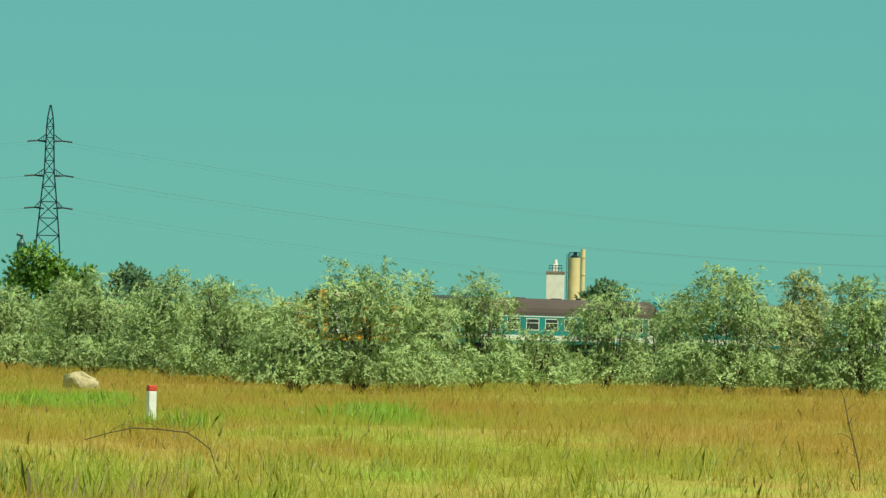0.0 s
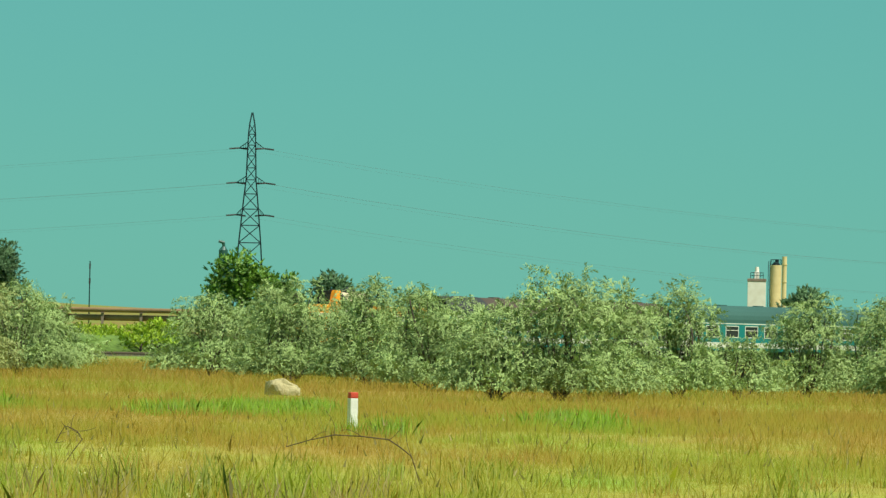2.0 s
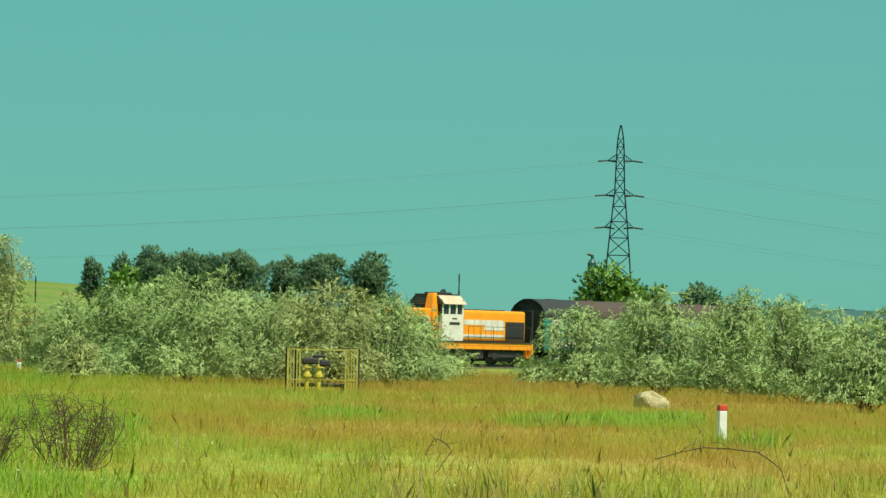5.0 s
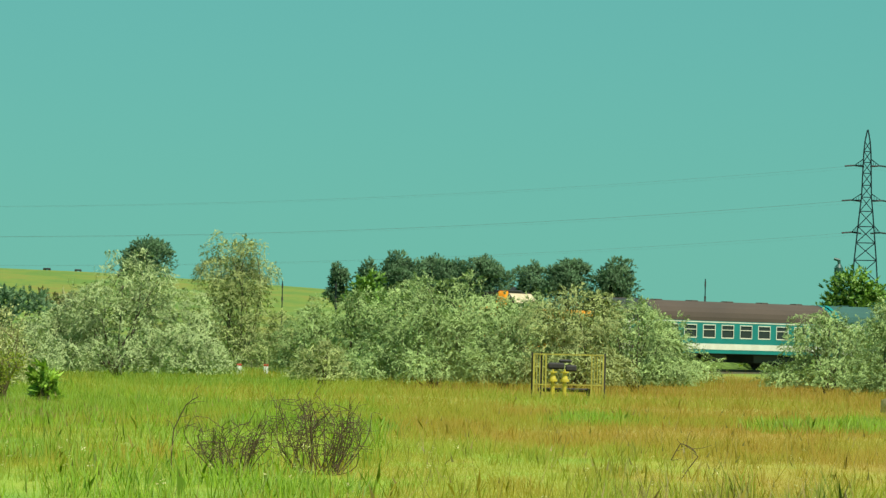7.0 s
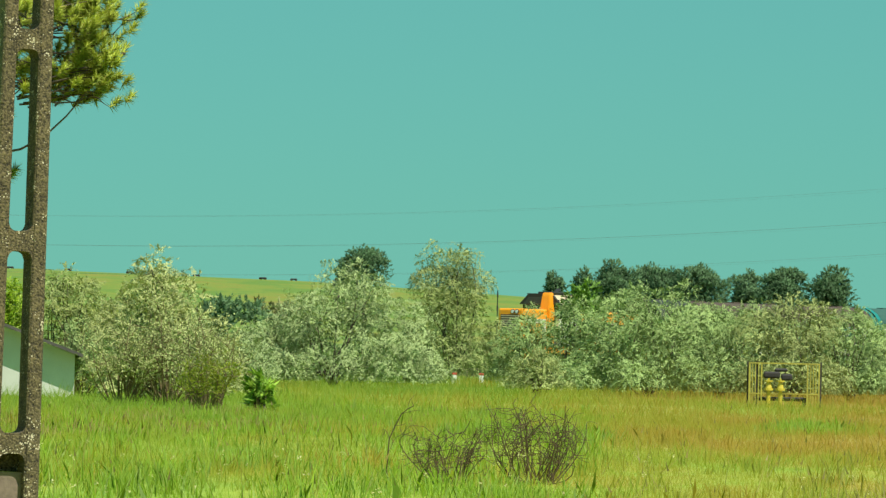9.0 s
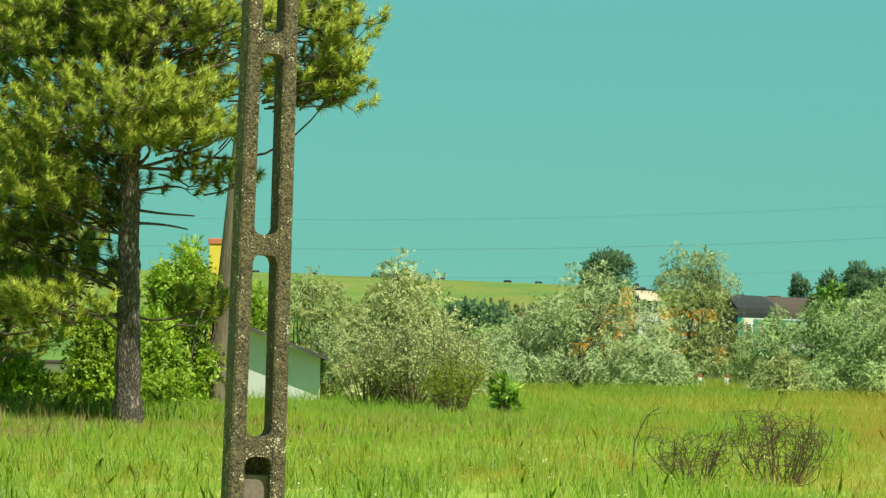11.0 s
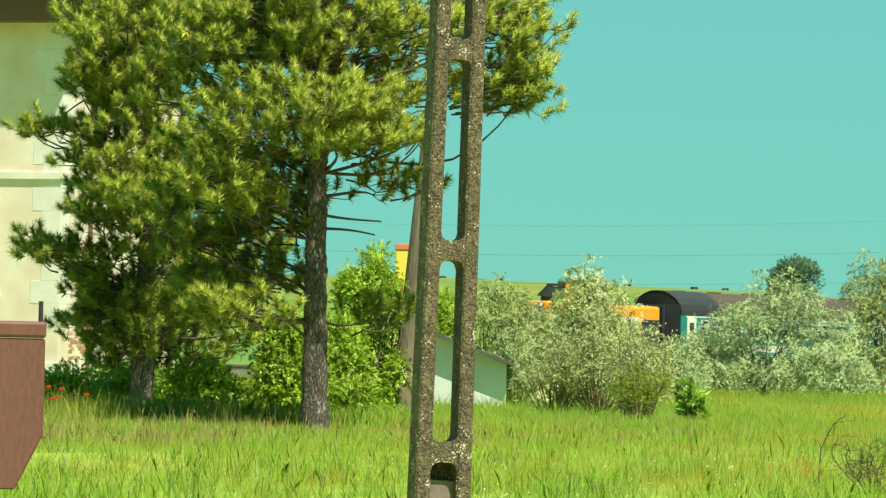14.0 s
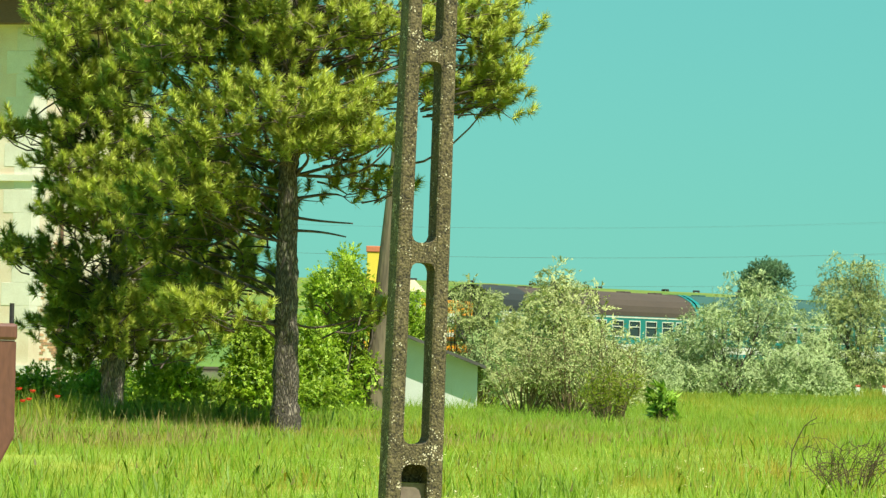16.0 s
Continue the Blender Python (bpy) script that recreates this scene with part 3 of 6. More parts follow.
    for e in (-1, 1):
        x0, x1 = sorted((e * L, e * (L - 0.05)))
        # the leading end wall stands in shade, which its black colour carries
        part("end_wall", boxes((x0, x1, -W + 0.06, W - 0.06, 0.95, 3.3)), ROOF_BLACK if darkened and e > 0 else TEAL, c)
        bm = boxes((*sorted((e * L, e * (L + 0.13))), -0.5, -0.38, 1.1, 3.1), (*sorted((e * L, e * (L + 0.13))), 0.38, 0.5, 1.1, 3.1),
                   (*sorted((e * L, e * (L + 0.13))), -0.5, 0.5, 3.1, 3.25), bevel=0.02)
        part("gangway", bm, DARK, c, "black rubber gangway")
        for y in (-0.87, 0.87):
            bm = tube(bmesh.new(), (e * (L - 0.1), y, 1.05), (e * (L + 0.1), y, 1.05), 0.09, 0.09, 10)
            tube(bm, (e * (L + 0.1), y, 1.05), (e * (L + 0.13), y, 1.05), 0.2, 0.2, 14)
            part("buffer", bm, DARK, c)
    bm = boxes((-L, L, -1.3, 1.3, 0.88, 0.99))
    for x, l in ((-4, 2.2), (0.5, 1.6), (3.6, 2.0)):
        box(bm, x - l / 2, x + l / 2, -1.1, 1.1, 0.4, 0.88, 0.04)
    part("underframe", bm, DARK, c, "black underframe with equipment boxes")
    for x in (-L + 3.6, L - 3.6):
        bogie(c, x)
        for dx in (-1.25, 1.25):
            WHEELS.append((c, wheel_set(c, x + dx), x + dx, 0.46))
    return c


def locomotive():
    """An orange diesel shunter; origin at rail height below the exhaust tower, x forwards, the camera's side is +y."""
    c = thing("diesel_locomotive", Matrix(), "orange and white diesel hood locomotive hauling the train", "locomotive")
    part("frame", boxes((-8.0, 3.5, -1.25, 1.25, 1.08, 1.26), (-8.0, 3.5, 1.12, 1.24, 0.86, 1.08), (-8.0, 3.5, -1.24, -1.12, 0.86, 1.08),
                        (3.45, 3.6, -1.25, 1.25, 0.62, 1.26), (-8.12, -7.96, -1.25, 1.25, 0.62, 1.26), bevel=0.02), ORANGE, c)
    for x in np.arange(-7.6, 3.4, 0.85):
        part("bracket", boxes((x - 0.05, x + 0.05, 1.24, 1.262, 0.9, 1.2), bevel=0.008), ORANGE, c)
    part("walkway", boxes((-8.0, 3.5, -1.3, 1.3, 1.262, 1.34)), DARK, c, "dark walkway plates")
    # front hood
    hood = part("front_hood", boxes((0.44, 3.3, -0.8, 0.8, 1.342, 3.2), bevel=0.1), ORANGE, c)
    for k in range(9):
        part("slat", boxes((3.3, 3.36, -0.56, 0.56, 1.86 + k * 0.115, 1.92 + k * 0.115)), BEIGE, hood, "pale radiator slat")
    part("grille", boxes((3.28, 3.315, -0.6, 0.6, 1.8, 2.88)), DARK, hood)
    for y, z in ((0.16, 3.04), (0.42, 3.04), (0.62, 1.62), (-0.62, 1.62)):
        ring = part("headlight", tube(bmesh.new(), (3.26, y, z), (3.34, y, z), 0.125, 0.12, 14), DARK, hood)
        part("lens", tube(bmesh.new(), (3.33, y, z), (3.355, y, z), 0.09, 0.085, 14), LAMP, ring, "clear round lens")
    # side doors and stripes of the front hood
    for side in (1, -1):
        o = sorted((side * 0.801, side * 0.814))
        part("stripe", boxes((1.5, 3.1, *o, 2.46, 2.68), (1.15, 1.5, *o, 1.75, 2.68), (0.5, 1.5, *o, 1.56, 1.748)), CREAM, hood, "cream angled stripe")
        for a, b in ((0.5, 0.8), (0.85, 1.11), (1.55, 2.0), (2.08, 2.53), (2.6, 3.05)):
            o2 = sorted((side * 0.802, side * 0.822))
            part("hatch", boxes((a, b, *o2, 1.8, 2.44) if a > 1.3 else (a, b, *o2, 1.8, 2.95), bevel=0.008), ORANGE, hood)
            part("latch", boxes((b - 0.09, b - 0.05, *sorted((side * 0.822, side * 0.84)), 2.1, 2.2)), DARK, hood)
    # exhaust tower in front of the cab, narrower towards its top
    bm = bmesh.new()
    low = [(0.48, 0.28), (1.04, 0.28), (1.04, 0.92), (0.48, 0.92)]
    rings = [[bm.verts.new((x if x < 0.7 else x - lean, y + (0.5 * lean if y < 0.5 else -0.6 * lean), z)) for x, y in low] for z, lean in ((1.345, 0.0), (3.2, 0.02), (3.95, 0.14), (4.1, 0.2))]
    for r0, r1 in zip(rings, rings[1:]):
        for k in range(4):
            bm.faces.new((r0[k], r0[(k + 1) % 4], r1[(k + 1) % 4], r1[k]))
    bm.faces.new(rings[-1])
    bm.faces.new(rings[0][::-1])
    bmesh.ops.recalc_face_normals(bm, faces=bm.faces)
    bmesh.ops.bevel(bm, geom=list(bm.edges), offset=0.035, segments=2, affect="EDGES")
    part("exhaust_tower", bm, ORANGE, c)
    part("silencer", boxes((-0.95, 0.5, -0.2, 0.75, 4.04, 4.15), bevel=0.05), ROOF_BLACK, c, "black silencer on the roof")
    part("exhaust_pipe", tube(bmesh.new(), (-0.7, 0.3, 4.14), (-0.62, 0.3, 4.24), 0.16, 0.18, 12), ROOF_BLACK, c)
    # cab
    X0, X1, Y = -1.55, 0.42, 1.16
    cab = part("cab", boxes((X0, X1, -Y, Y, 1.342, 2.8), (X0, X1, Y - 0.08, Y, 2.802, 2.88), (X0, X1, -Y, -Y + 0.08, 2.802, 2.88),
                            (X0, X1, Y - 0.08, Y, 3.46, 3.54), (X0, X1, -Y, -Y + 0.08, 3.46, 3.54), *[(x, x + 0.12, sg * (Y - 0.04) - 0.04, sg * (Y - 0.04) + 0.04, 2.88, 3.46)
                            for x in (X0, -0.98, -0.32, X1 - 0.12) for sg in (1, -1)]), CREAM, c, "cream cab sides")
    for a, b in ((X0 + 0.12, -0.98), (-0.86, -0.32), (-0.2, X1 - 0.12)):
        for sg in (1, -1):
            part("side_window", boxes((a, b, *sorted((sg * (Y - 0.07), sg * (Y - 0.05))), 2.88, 3.46)), PANE, cab)
    part("cab_front", boxes((X1, X1 + 0.05, -Y, Y, 3.6, 3.72), (X1, X1 + 0.05, -Y, -Y + 0.1, 2.8, 3.6), (X1, X1 + 0.05, Y - 0.1, Y, 2.8, 3.6),
                            (X1, X1 + 0.05, -0.06, 0.06, 2.95, 3.6), (X1, X1 + 0.05, -Y + 0.1, Y - 0.1, 2.8, 2.95)), ROOF_BLACK, cab, "black cab front")
    part("windscreen", boxes((X1 + 0.01, X1 + 0.03, -Y + 0.1, Y - 0.1, 2.95, 3.6)), PANE, cab)
    part("cab_back", boxes((X0 - 0.05, X0, -Y, Y, 3.42, 3.72), (X0 - 0.05, X0, -Y, Y, 2.8, 2.95), (X0 - 0.05, X0, -0.1, 0.1, 2.95, 3.42)), CREAM, cab)
    part("rear_window", boxes((X0 - 0.03, X0 - 0.01, -Y + 0.05, Y - 0.05, 2.95, 3.42)), PANE, cab)
    bm = bmesh.new()
    prof = [(Y + 0.12, 3.46), (Y + 0.06, 3.54), (0.78, 3.96), (0.4, 4.03), (-0.4, 4.03), (-0.78, 3.96), (-Y - 0.06, 3.54), (-Y - 0.12, 3.46)]
    r = [[bm.verts.new((x, y, z)) for y, z in prof] for x in (X0 - 0.15, X1 + 0.12)]
    for k in range(len(prof) - 1):
        bm.faces.new((r[0][k], r[0][k + 1], r[1][k + 1], r[1][k]))
    bm.faces.new(r[0])
    bm.faces.new(r[1][::-1])
    bmesh.ops.recalc_face_normals(bm, faces=bm.faces)
    part("cab_roof", bm, BEIGE, cab, "faded beige cab roof")
    bm = bmesh.new()
    r = [[bm.verts.new((x, y * 1.02, z + 0.012)) for y, z in prof] for x in (X1 + 0.0, X1 + 0.16)]
    for k in range(len(prof) - 1):
        bm.faces.new((r[0][k], r[0][k + 1], r[1][k + 1], r[1][k]))
    bm.faces.new(r[0])
    bm.faces.new(r[1][::-1])
    bmesh.ops.recalc_face_normals(bm, faces=bm.faces)
    part("roof_front", bm, ROOF_BLACK, cab, "black front edge of the cab roof")
    bm = bmesh.new()
    quad = [(-1.05, 3.5), (1.05, 3.5), (0.72, 3.86), (-0.72, 3.86)]
    bm.faces.new([bm.verts.new((X1 + 0.165, y, z)) for y, z in quad])
    bmesh.ops.solidify(bm, geom=list(bm.faces), thickness=0.012)
    part("upper_windscreen", bm, SKY_PANE, cab, "upper windscreen with the sky's reflection painted pale")
    part("roof_cover", boxes((X0 - 0.17, X1 + 0.15, -0.85, 0.72, 3.985, 4.05), bevel=0.02), ROOF_BLACK, cab, "black roof cover")
    part("lettering", boxes((-1.2, -0.25, Y + 0.016, Y + 0.022, 2.28, 2.42)), DARK, cab, "dark bar of lettering")
    part("number_bar", boxes((-0.95, -0.5, Y, Y + 0.006, 2.58, 2.66)), DARK, cab, "short dark bar of writing")
    part("cab_door", boxes((-0.2, 0.36, Y + 0.001, Y + 0.015, 1.4, 2.7), bevel=0.006), CREAM, cab)
    # rear hood
    rear = part("rear_hood", boxes((-7.85, -1.6, -0.85, 0.85, 1.342, 3.16), bevel=0.14), ORANGE, c)
    for x in (-2.9, -4.3, -5.9):
        part("roof_hatch", boxes((x - 0.5, x + 0.5, -0.4, 0.4, 3.15, 3.22), bevel=0.02), DARK, rear)
    for side in (1, -1):
        o = sorted((side * 0.851, side * 0.864))
        part("stripe", boxes((-5.75, -2.0, *o, 2.3, 2.6), (-5.75, -3.9, *o, 2.0, 2.298), (-5.75, -1.7, *o, 1.55, 1.74)), CREAM, rear, "cream stripes")
        part("side_grille", boxes((-7.7, -5.9, *o, 1.45, 2.52)), DARK, rear, "black radiator grille")
        for k in range(7):
            part("slat", boxes((-7.68, -5.92, *sorted((side * 0.864, side * 0.876)), 1.5 + k * 0.14, 1.54 + k * 0.14)), ROOF_BLACK, rear)
        for x in np.arange(-5.7, -2.5, 0.55):
            part("rib", boxes((x, x + 0.03, *sorted((side * 0.864, side * 0.88)), 1.5, 2.62)), BEIGE if x < -3.9 else ORANGE, rear)
    for side in (1, -1):
        for a, b in ((-7.9, -2.0), (0.75, 3.4)):
            bm = bmesh.new()
            tube(bm, (a, side * 1.2, 2.2), (b, side * 1.2, 2.2), 0.014, 0.014, 6)
            for x in np.linspace(a, b, 6 if b < 0 else 4):
                tube(bm, (x, side * 1.2, 1.29), (x, side * 1.2, 2.2), 0.016, 0.016, 6)
            part("handrail", bm, DARK, c)
    for e, x in ((1, 3.6), (-1, -8.12)):
        for y in (-0.87, 0.87):
            bm = bmesh.new()
            tube(bm, (x, y, 1.02), (x + e * 0.3, y, 1.02), 0.1, 0.09, 12)
            tube(bm, (x + e * 0.3, y, 1.02), (x + e * 0.35, y, 1.02), 0.22, 0.2, 16)
            part("buffer", bm, DARK, c)
        for y in (-1.08, 1.08):
            part("steps", boxes((x - e * 0.5 - 0.2, x - e * 0.5 + 0.2, y - 0.18, y + 0.18, 0.4, 0.44), (x - e * 0.5 - 0.2, x - e * 0.5 - 0.16, y - 0.18, y + 0.18, 0.4, 1.08),
                                (x - e * 0.5 + 0.16, x - e * 0.5 + 0.2, y - 0.18, y + 0.18, 0.4, 1.08)), ORANGE, c)
    part("fuel_tank", boxes((-3.6, -0.5, -1.1, 1.1, 0.3, 1.07), bevel=0.05), DARK, c)
    for x in (-5.7, 1.3):
        # dark block added to fill the shadowed gaps between the wheels
        part("shade_block", boxes((x - 1.7, x + 1.7, -0.9, 0.9, 0.18, 1.06), bevel=0.04), DARK, c)
        bogie(c, x, 1.1)
        for dx in (-1.1, 1.1):
            WHEELS.append((c, wheel_set(c, x + dx, 0.5), x + dx, 0.5))
    return c


def train_s(t):
    """How far the tower of the locomotive has come along the line."""
    return -37.25 + 8.809 * t - 0.0557 * t * t + 0.00124 * t ** 3


VEHICLES = []     # thing, front and rear bogie behind the tower, middle behind the tower
loco = locomotive()
VEHICLES.append((loco, 1.3, -5.7, 0.0))
c_len = 20.75
mid = -9.0 - c_len / 2
COACHES = []
for k, (rm, lab, pitch, bays) in enumerate(((ROOF_BROWN, "teal and cream passenger coach with a sooty brown roof", 1.72, 9),
                                            (ROOF_GREY, "teal and cream passenger coach with a grey-green roof", 1.72, 9),
                                            (ROOF_GREY, "teal and cream passenger coach at the tail of the train", 1.72, 9))):
    co = coach(lab, c_len, rm, pitch, bays, k == 0)
    VEHICLES.append((co, mid + 7, mid - 7, mid))
    mid -= c_len


def vehicle_rows(front, rear, middle):
    rows = []
    for k in range(33):
        t = k * 0.5
        s = train_s(t)
        m = on_line(s + front, s + rear)
        shift = middle - (front + rear) / 2
        rows.append((t, m @ pose(shift, 0, 0)))
    return rows


def motions():
    for ob, front, rear, middle in VEHICLES:
        rows = vehicle_rows(front, rear, middle)
        walk(ob, rows)
    for ob, w, x, r in WHEELS:
        rows = []
        for k in range(241):
            t = k / 15
            rows.append((t, pose(x, 0, r, 0, math.degrees((train_s(t) - train_s(0)) / r), 0)))
        walk(w, rows)



# ---- bushes and trees ----
def crown_points(lobes, n, rng, spray, per, droop, shell=(0.62, 1.02), floor=0.12, under=-0.45, along=False):
    """Leafy sprays on the outside of a set of round lobes: points and directions of the leaves."""
    area = np.array([l[3] * l[4] for l in lobes])
    pick = rng.choice(len(lobes), n, p=area / area.sum())
    lob = np.array(lobes)[pick]
    u = sphere_dirs(n, rng)
    u[:, 2] = np.where(u[:, 2] < under, -u[:, 2], u[:, 2])
    rad = rng.uniform(*shell, (n, 1))
    p = lob[:, :3] + u * rad * np.stack([lob[:, 3], lob[:, 3], lob[:, 4]], 1)
    way = unit(u + np.array([0, 0, 0.12 - droop]) + rng.normal(size=(n, 3)) * 0.42)
    if along:      # leafy sprays that lie along the outside of the clump
        way = unit(u * 0.3 + unit(np.cross(u, rng.normal(size=(n, 3)))) * 0.8 + np.array([0, 0, -0.3 * droop]))
    k = rng.uniform(0, 1, (n, per, 1))
    pts = p[:, None, :] + way[:, None, :] * k * spray + np.array([0, 0, -1]) * (k ** 2) * spray * droop * 0.6
    pts = pts + rng.normal(size=pts.shape) * spray * 0.075 * (1.15 - k)
    lw = unit(way[:, None, :] * 0.9 + unit(rng.normal(size=(n, per, 3))) * 0.5 + np.array([0, 0, -0.2 * droop]))
    out = np.repeat(unit(u + np.array([0, 0, 0.35]) + rng.normal(size=(n, 3)) * 0.3), per, 0)
    pts, lw = pts.reshape(-1, 3), lw.reshape(-1, 3)
    keep = pts[:, 2] > floor
    return pts[keep], lw[keep], out[keep]


def knobs(lobes, rng, per, size):
    """Smaller clumps sitting on the outside of big round masses."""
    out = []
    for x, y, z, s, sz in lobes:
        u = sphere_dirs(per, rng)
        u[:, 2] = np.where(u[:, 2] < -0.5, -u[:, 2], u[:, 2])
        for q in u:
            r = min(s, sz) * rng.uniform(*size)
            out.append((x + q[0] * s * 0.8, y + q[1] * s * 0.8, max(r * 0.45, z + q[2] * sz * 0.8), r, r * 0.85))
    return out


def make_lobes(w, h, rng, count):
    """A dome of overlapping round masses, widest near the grass."""
    lobes = [(0, 0, h * 0.34, w * 0.4, h * 0.56)]
    for k in range(count):
        a = 2 * math.pi * (k + rng.uniform(-0.35, 0.35)) / count
        r = w * rng.uniform(0.27, 0.37)
        s = w * rng.uniform(0.15, 0.2)
        z = h * rng.uniform(0.1, 0.24)
        lobes.append((math.cos(a) * r, math.sin(a) * r, z, s, h * rng.uniform(0.24, 0.34)))
        r = w * rng.uniform(0.12, 0.26)
        lobes.append((math.cos(a + 0.5) * r, math.sin(a + 0.5) * r, h * rng.uniform(0.42, 0.66), s * 0.95, h * 0.23))
    for k in range(count // 2 + 2):
        a, r = rng.uniform(0, 6.28), w * rng.uniform(0, 0.24)
        lobes.append((math.cos(a) * r, math.sin(a) * r, h * rng.uniform(0.74, 0.9), w * rng.uniform(0.07, 0.13), h * 0.13))
    return lobes


def bush(name, az, d, w, h, mat, label, category, seed, leaf=(0.082, 0.033), dens=0.86, droop=0.62, group="", bark=None, spray=0.4, skirt=True, floor=0.03):
    rng = np.random.default_rng(seed)
    b = thing(name, Matrix.Translation(at(az, d)) @ pose(0, 0, 0, 0, 0, rng.uniform(0, 360)), label, category, group)
    lobes = make_lobes(w, h, rng, 7)
    n = int(dens * 112 * w * h)
    # a skirt of low clumps that hangs to the grass all round
    ring = 11 if skirt else 0
    for q in range(ring):
        a, r = 2 * math.pi * (q + rng.uniform(-0.4, 0.4)) / ring, w * rng.uniform(0.36, 0.45)
        lobes.append((math.cos(a) * r, math.sin(a) * r, h * rng.uniform(0.09, 0.17), w * rng.uniform(0.09, 0.13), h * rng.uniform(0.15, 0.21)))
    small = knobs(lobes, rng, 4, (0.34, 0.58))
    pts, way, face = crown_points(small, n, rng, spray, 20, droop, shell=(0.75, 1.0), floor=floor, under=-0.2, along=True)
    inner, iway, iface = crown_points(lobes, n * 2 // 3, rng, spray, 9, droop, shell=(0.3, 0.72), floor=floor + 0.07)
    if skirt:
        low, lway, lface = crown_points(lobes[-ring:], n // 4, rng, spray, 18, droop, shell=(0.6, 1.0), floor=floor, under=-0.9, along=True)
        pts, way, face = np.vstack([pts, low]), np.vstack([way, lway]), np.vstack([face, lface])
    size = np.concatenate([np.ones(len(pts)), np.full(len(inner), 1.6)])
    pts, way, face = np.vstack([pts, inner]), np.vstack([way, iway]), np.vstack([face, iface])
    # stray shoots above the crown
    m = int(10 + 3 * w)
    a, r = rng.uniform(0, 6.28, m), w * 0.38 * np.sqrt(rng.uniform(0, 1, m))
    p0 = np.stack([np.cos(a) * r, np.sin(a) * r, h * (0.8 - 0.35 * (r / (w * 0.38)) ** 2)], 1)
    up = unit(np.stack([np.cos(a) * 0.3, np.sin(a) * 0.3, np.ones(m)], 1) + rng.normal(size=(m, 3)) * 0.15)
    k = rng.uniform(0, 1, (m, 26, 1))
    sp = (p0[:, None] + up[:, None] * k * h * 0.13 + rng.normal(size=(m, 26, 3)) * 0.035).reshape(-1, 3)
    sw = unit((up[:, None] * 0.7 + rng.normal(size=(m, 26, 3)) * 0.6).reshape(-1, 3))
    size = np.concatenate([size, np.full(len(sp), 0.75)])[:, None]
    part("crown", leaf_mesh("crown", np.vstack([pts, sp]), np.vstack([way, sw]), leaf[0] * size, leaf[1] * size, mat, rng, np.vstack([face, sw * 0.3 + np.array([0, -0.3, 0.7])])), None, b)
    lines = []
    for x, y, z, s, sz in lobes[:len(lobes) - ring]:
        if z > h * 0.3:
            lines.append(limb((rng.normal() * 0.06, rng.normal() * 0.06, 0), (x, y, z), 0.04, 0.012, rng))
            e = Vector((x, y, z)) + Vector(sphere_dirs(1, rng)[0] * s * 0.6)
            lines.append(limb((x, y, z), e, 0.012, 0.005, rng, steps=3))
    part("trunk", branch_mesh("trunk", lines, bark or BARK), None, b)
    return b


OLIVES = [(1.6, 179, 3.9, 3.0, 0), (2.49, 167, 3.4, 3.3, 0), (3.35, 165, 3.2, 3.2, 0), (4.1, 149, 3.5, 3.3, 0), (4.82, 133, 2.6, 2.3, 0),
          (5.52, 134, 4.1, 3.3, 0), (6.87, 145, 2.6, 3.4, 0), (7.54, 147, 2.4, 1.8, 0), (8.3, 150, 2.7, 2.9, 0), (9.04, 162, 2.7, 3.1, 0),
          (9.71, 147, 3.6, 3.5, 0), (10.48, 149, 3.0, 3.4, 1), (11.24, 146, 2.8, 3.7, 0), (12.0, 151, 3.1, 3.4, 0), (6.2, 140, 2.4, 2.9, 0),
          (-0.22, 193, 3.3, 2.8, 0), (-0.57, 175, 3.7, 3.2, 0), (-1.3, 171, 3.7, 3.2, 1), (-2.04, 175, 3.0, 3.4, 0), (-2.87, 171, 5.2, 3.7, 0),
          (-3.67, 190, 2.9, 3.2, 0), (-4.13, 167, 1.9, 1.6, 1), (-5.08, 228, 4.5, 6.0, 1), (-6.42, 183, 6.6, 4.1, 2), (-7.1, 185, 3.1, 2.5, 2),
          (-7.55, 178, 2.4, 1.8, 2), (-9.42, 168, 2.3, 3.8, 1), (-4.2, 200, 3.0, 3.3, 0), (-8.4, 130, 3.0, 3.7, 3), (-8.75, 150, 2.2, 2.9, 3), (-7.8, 142, 2.0, 2.2, 3), (-8.98, 172, 3.0, 3.0, 3), (-8.2, 195, 3.4, 3.0, 2),
          (2.05, 188, 3.4, 2.9, 0), (2.95, 184, 3.2, 2.9, 0), (3.75, 172, 3.2, 2.9, 0), (4.5, 160, 3.2, 2.7, 0), (-0.95, 190, 3.4, 3.0, 0), (-1.7, 188, 3.2, 3.2, 0), (-2.45, 190, 3.4, 3.3, 0), (-3.2, 190, 3.2, 3.2, 0)]
for k, (az, d, w, h, tone) in enumerate(OLIVES):
    bush("oleaster_bush" if h < 5 else "oleaster_tree", az, d, w * 1.22, h * (0.97 + 0.06 * (k % 3)), (SILVER, SILVER_WARM, SILVER_PALE, SILVER_DUSK)[tone],
         ("silvery grey-green oleaster bush with drooping leafy branches", "yellowish silver oleaster with drooping leafy branches",
          "pale silver-grey oleaster bush, dense down to the grass", "olive-grey oleaster bush with upright twigs")[tone], "bush" if h < 5 else "tree", 100 + k, group="oleaster hedge along the railway", floor=0.26)


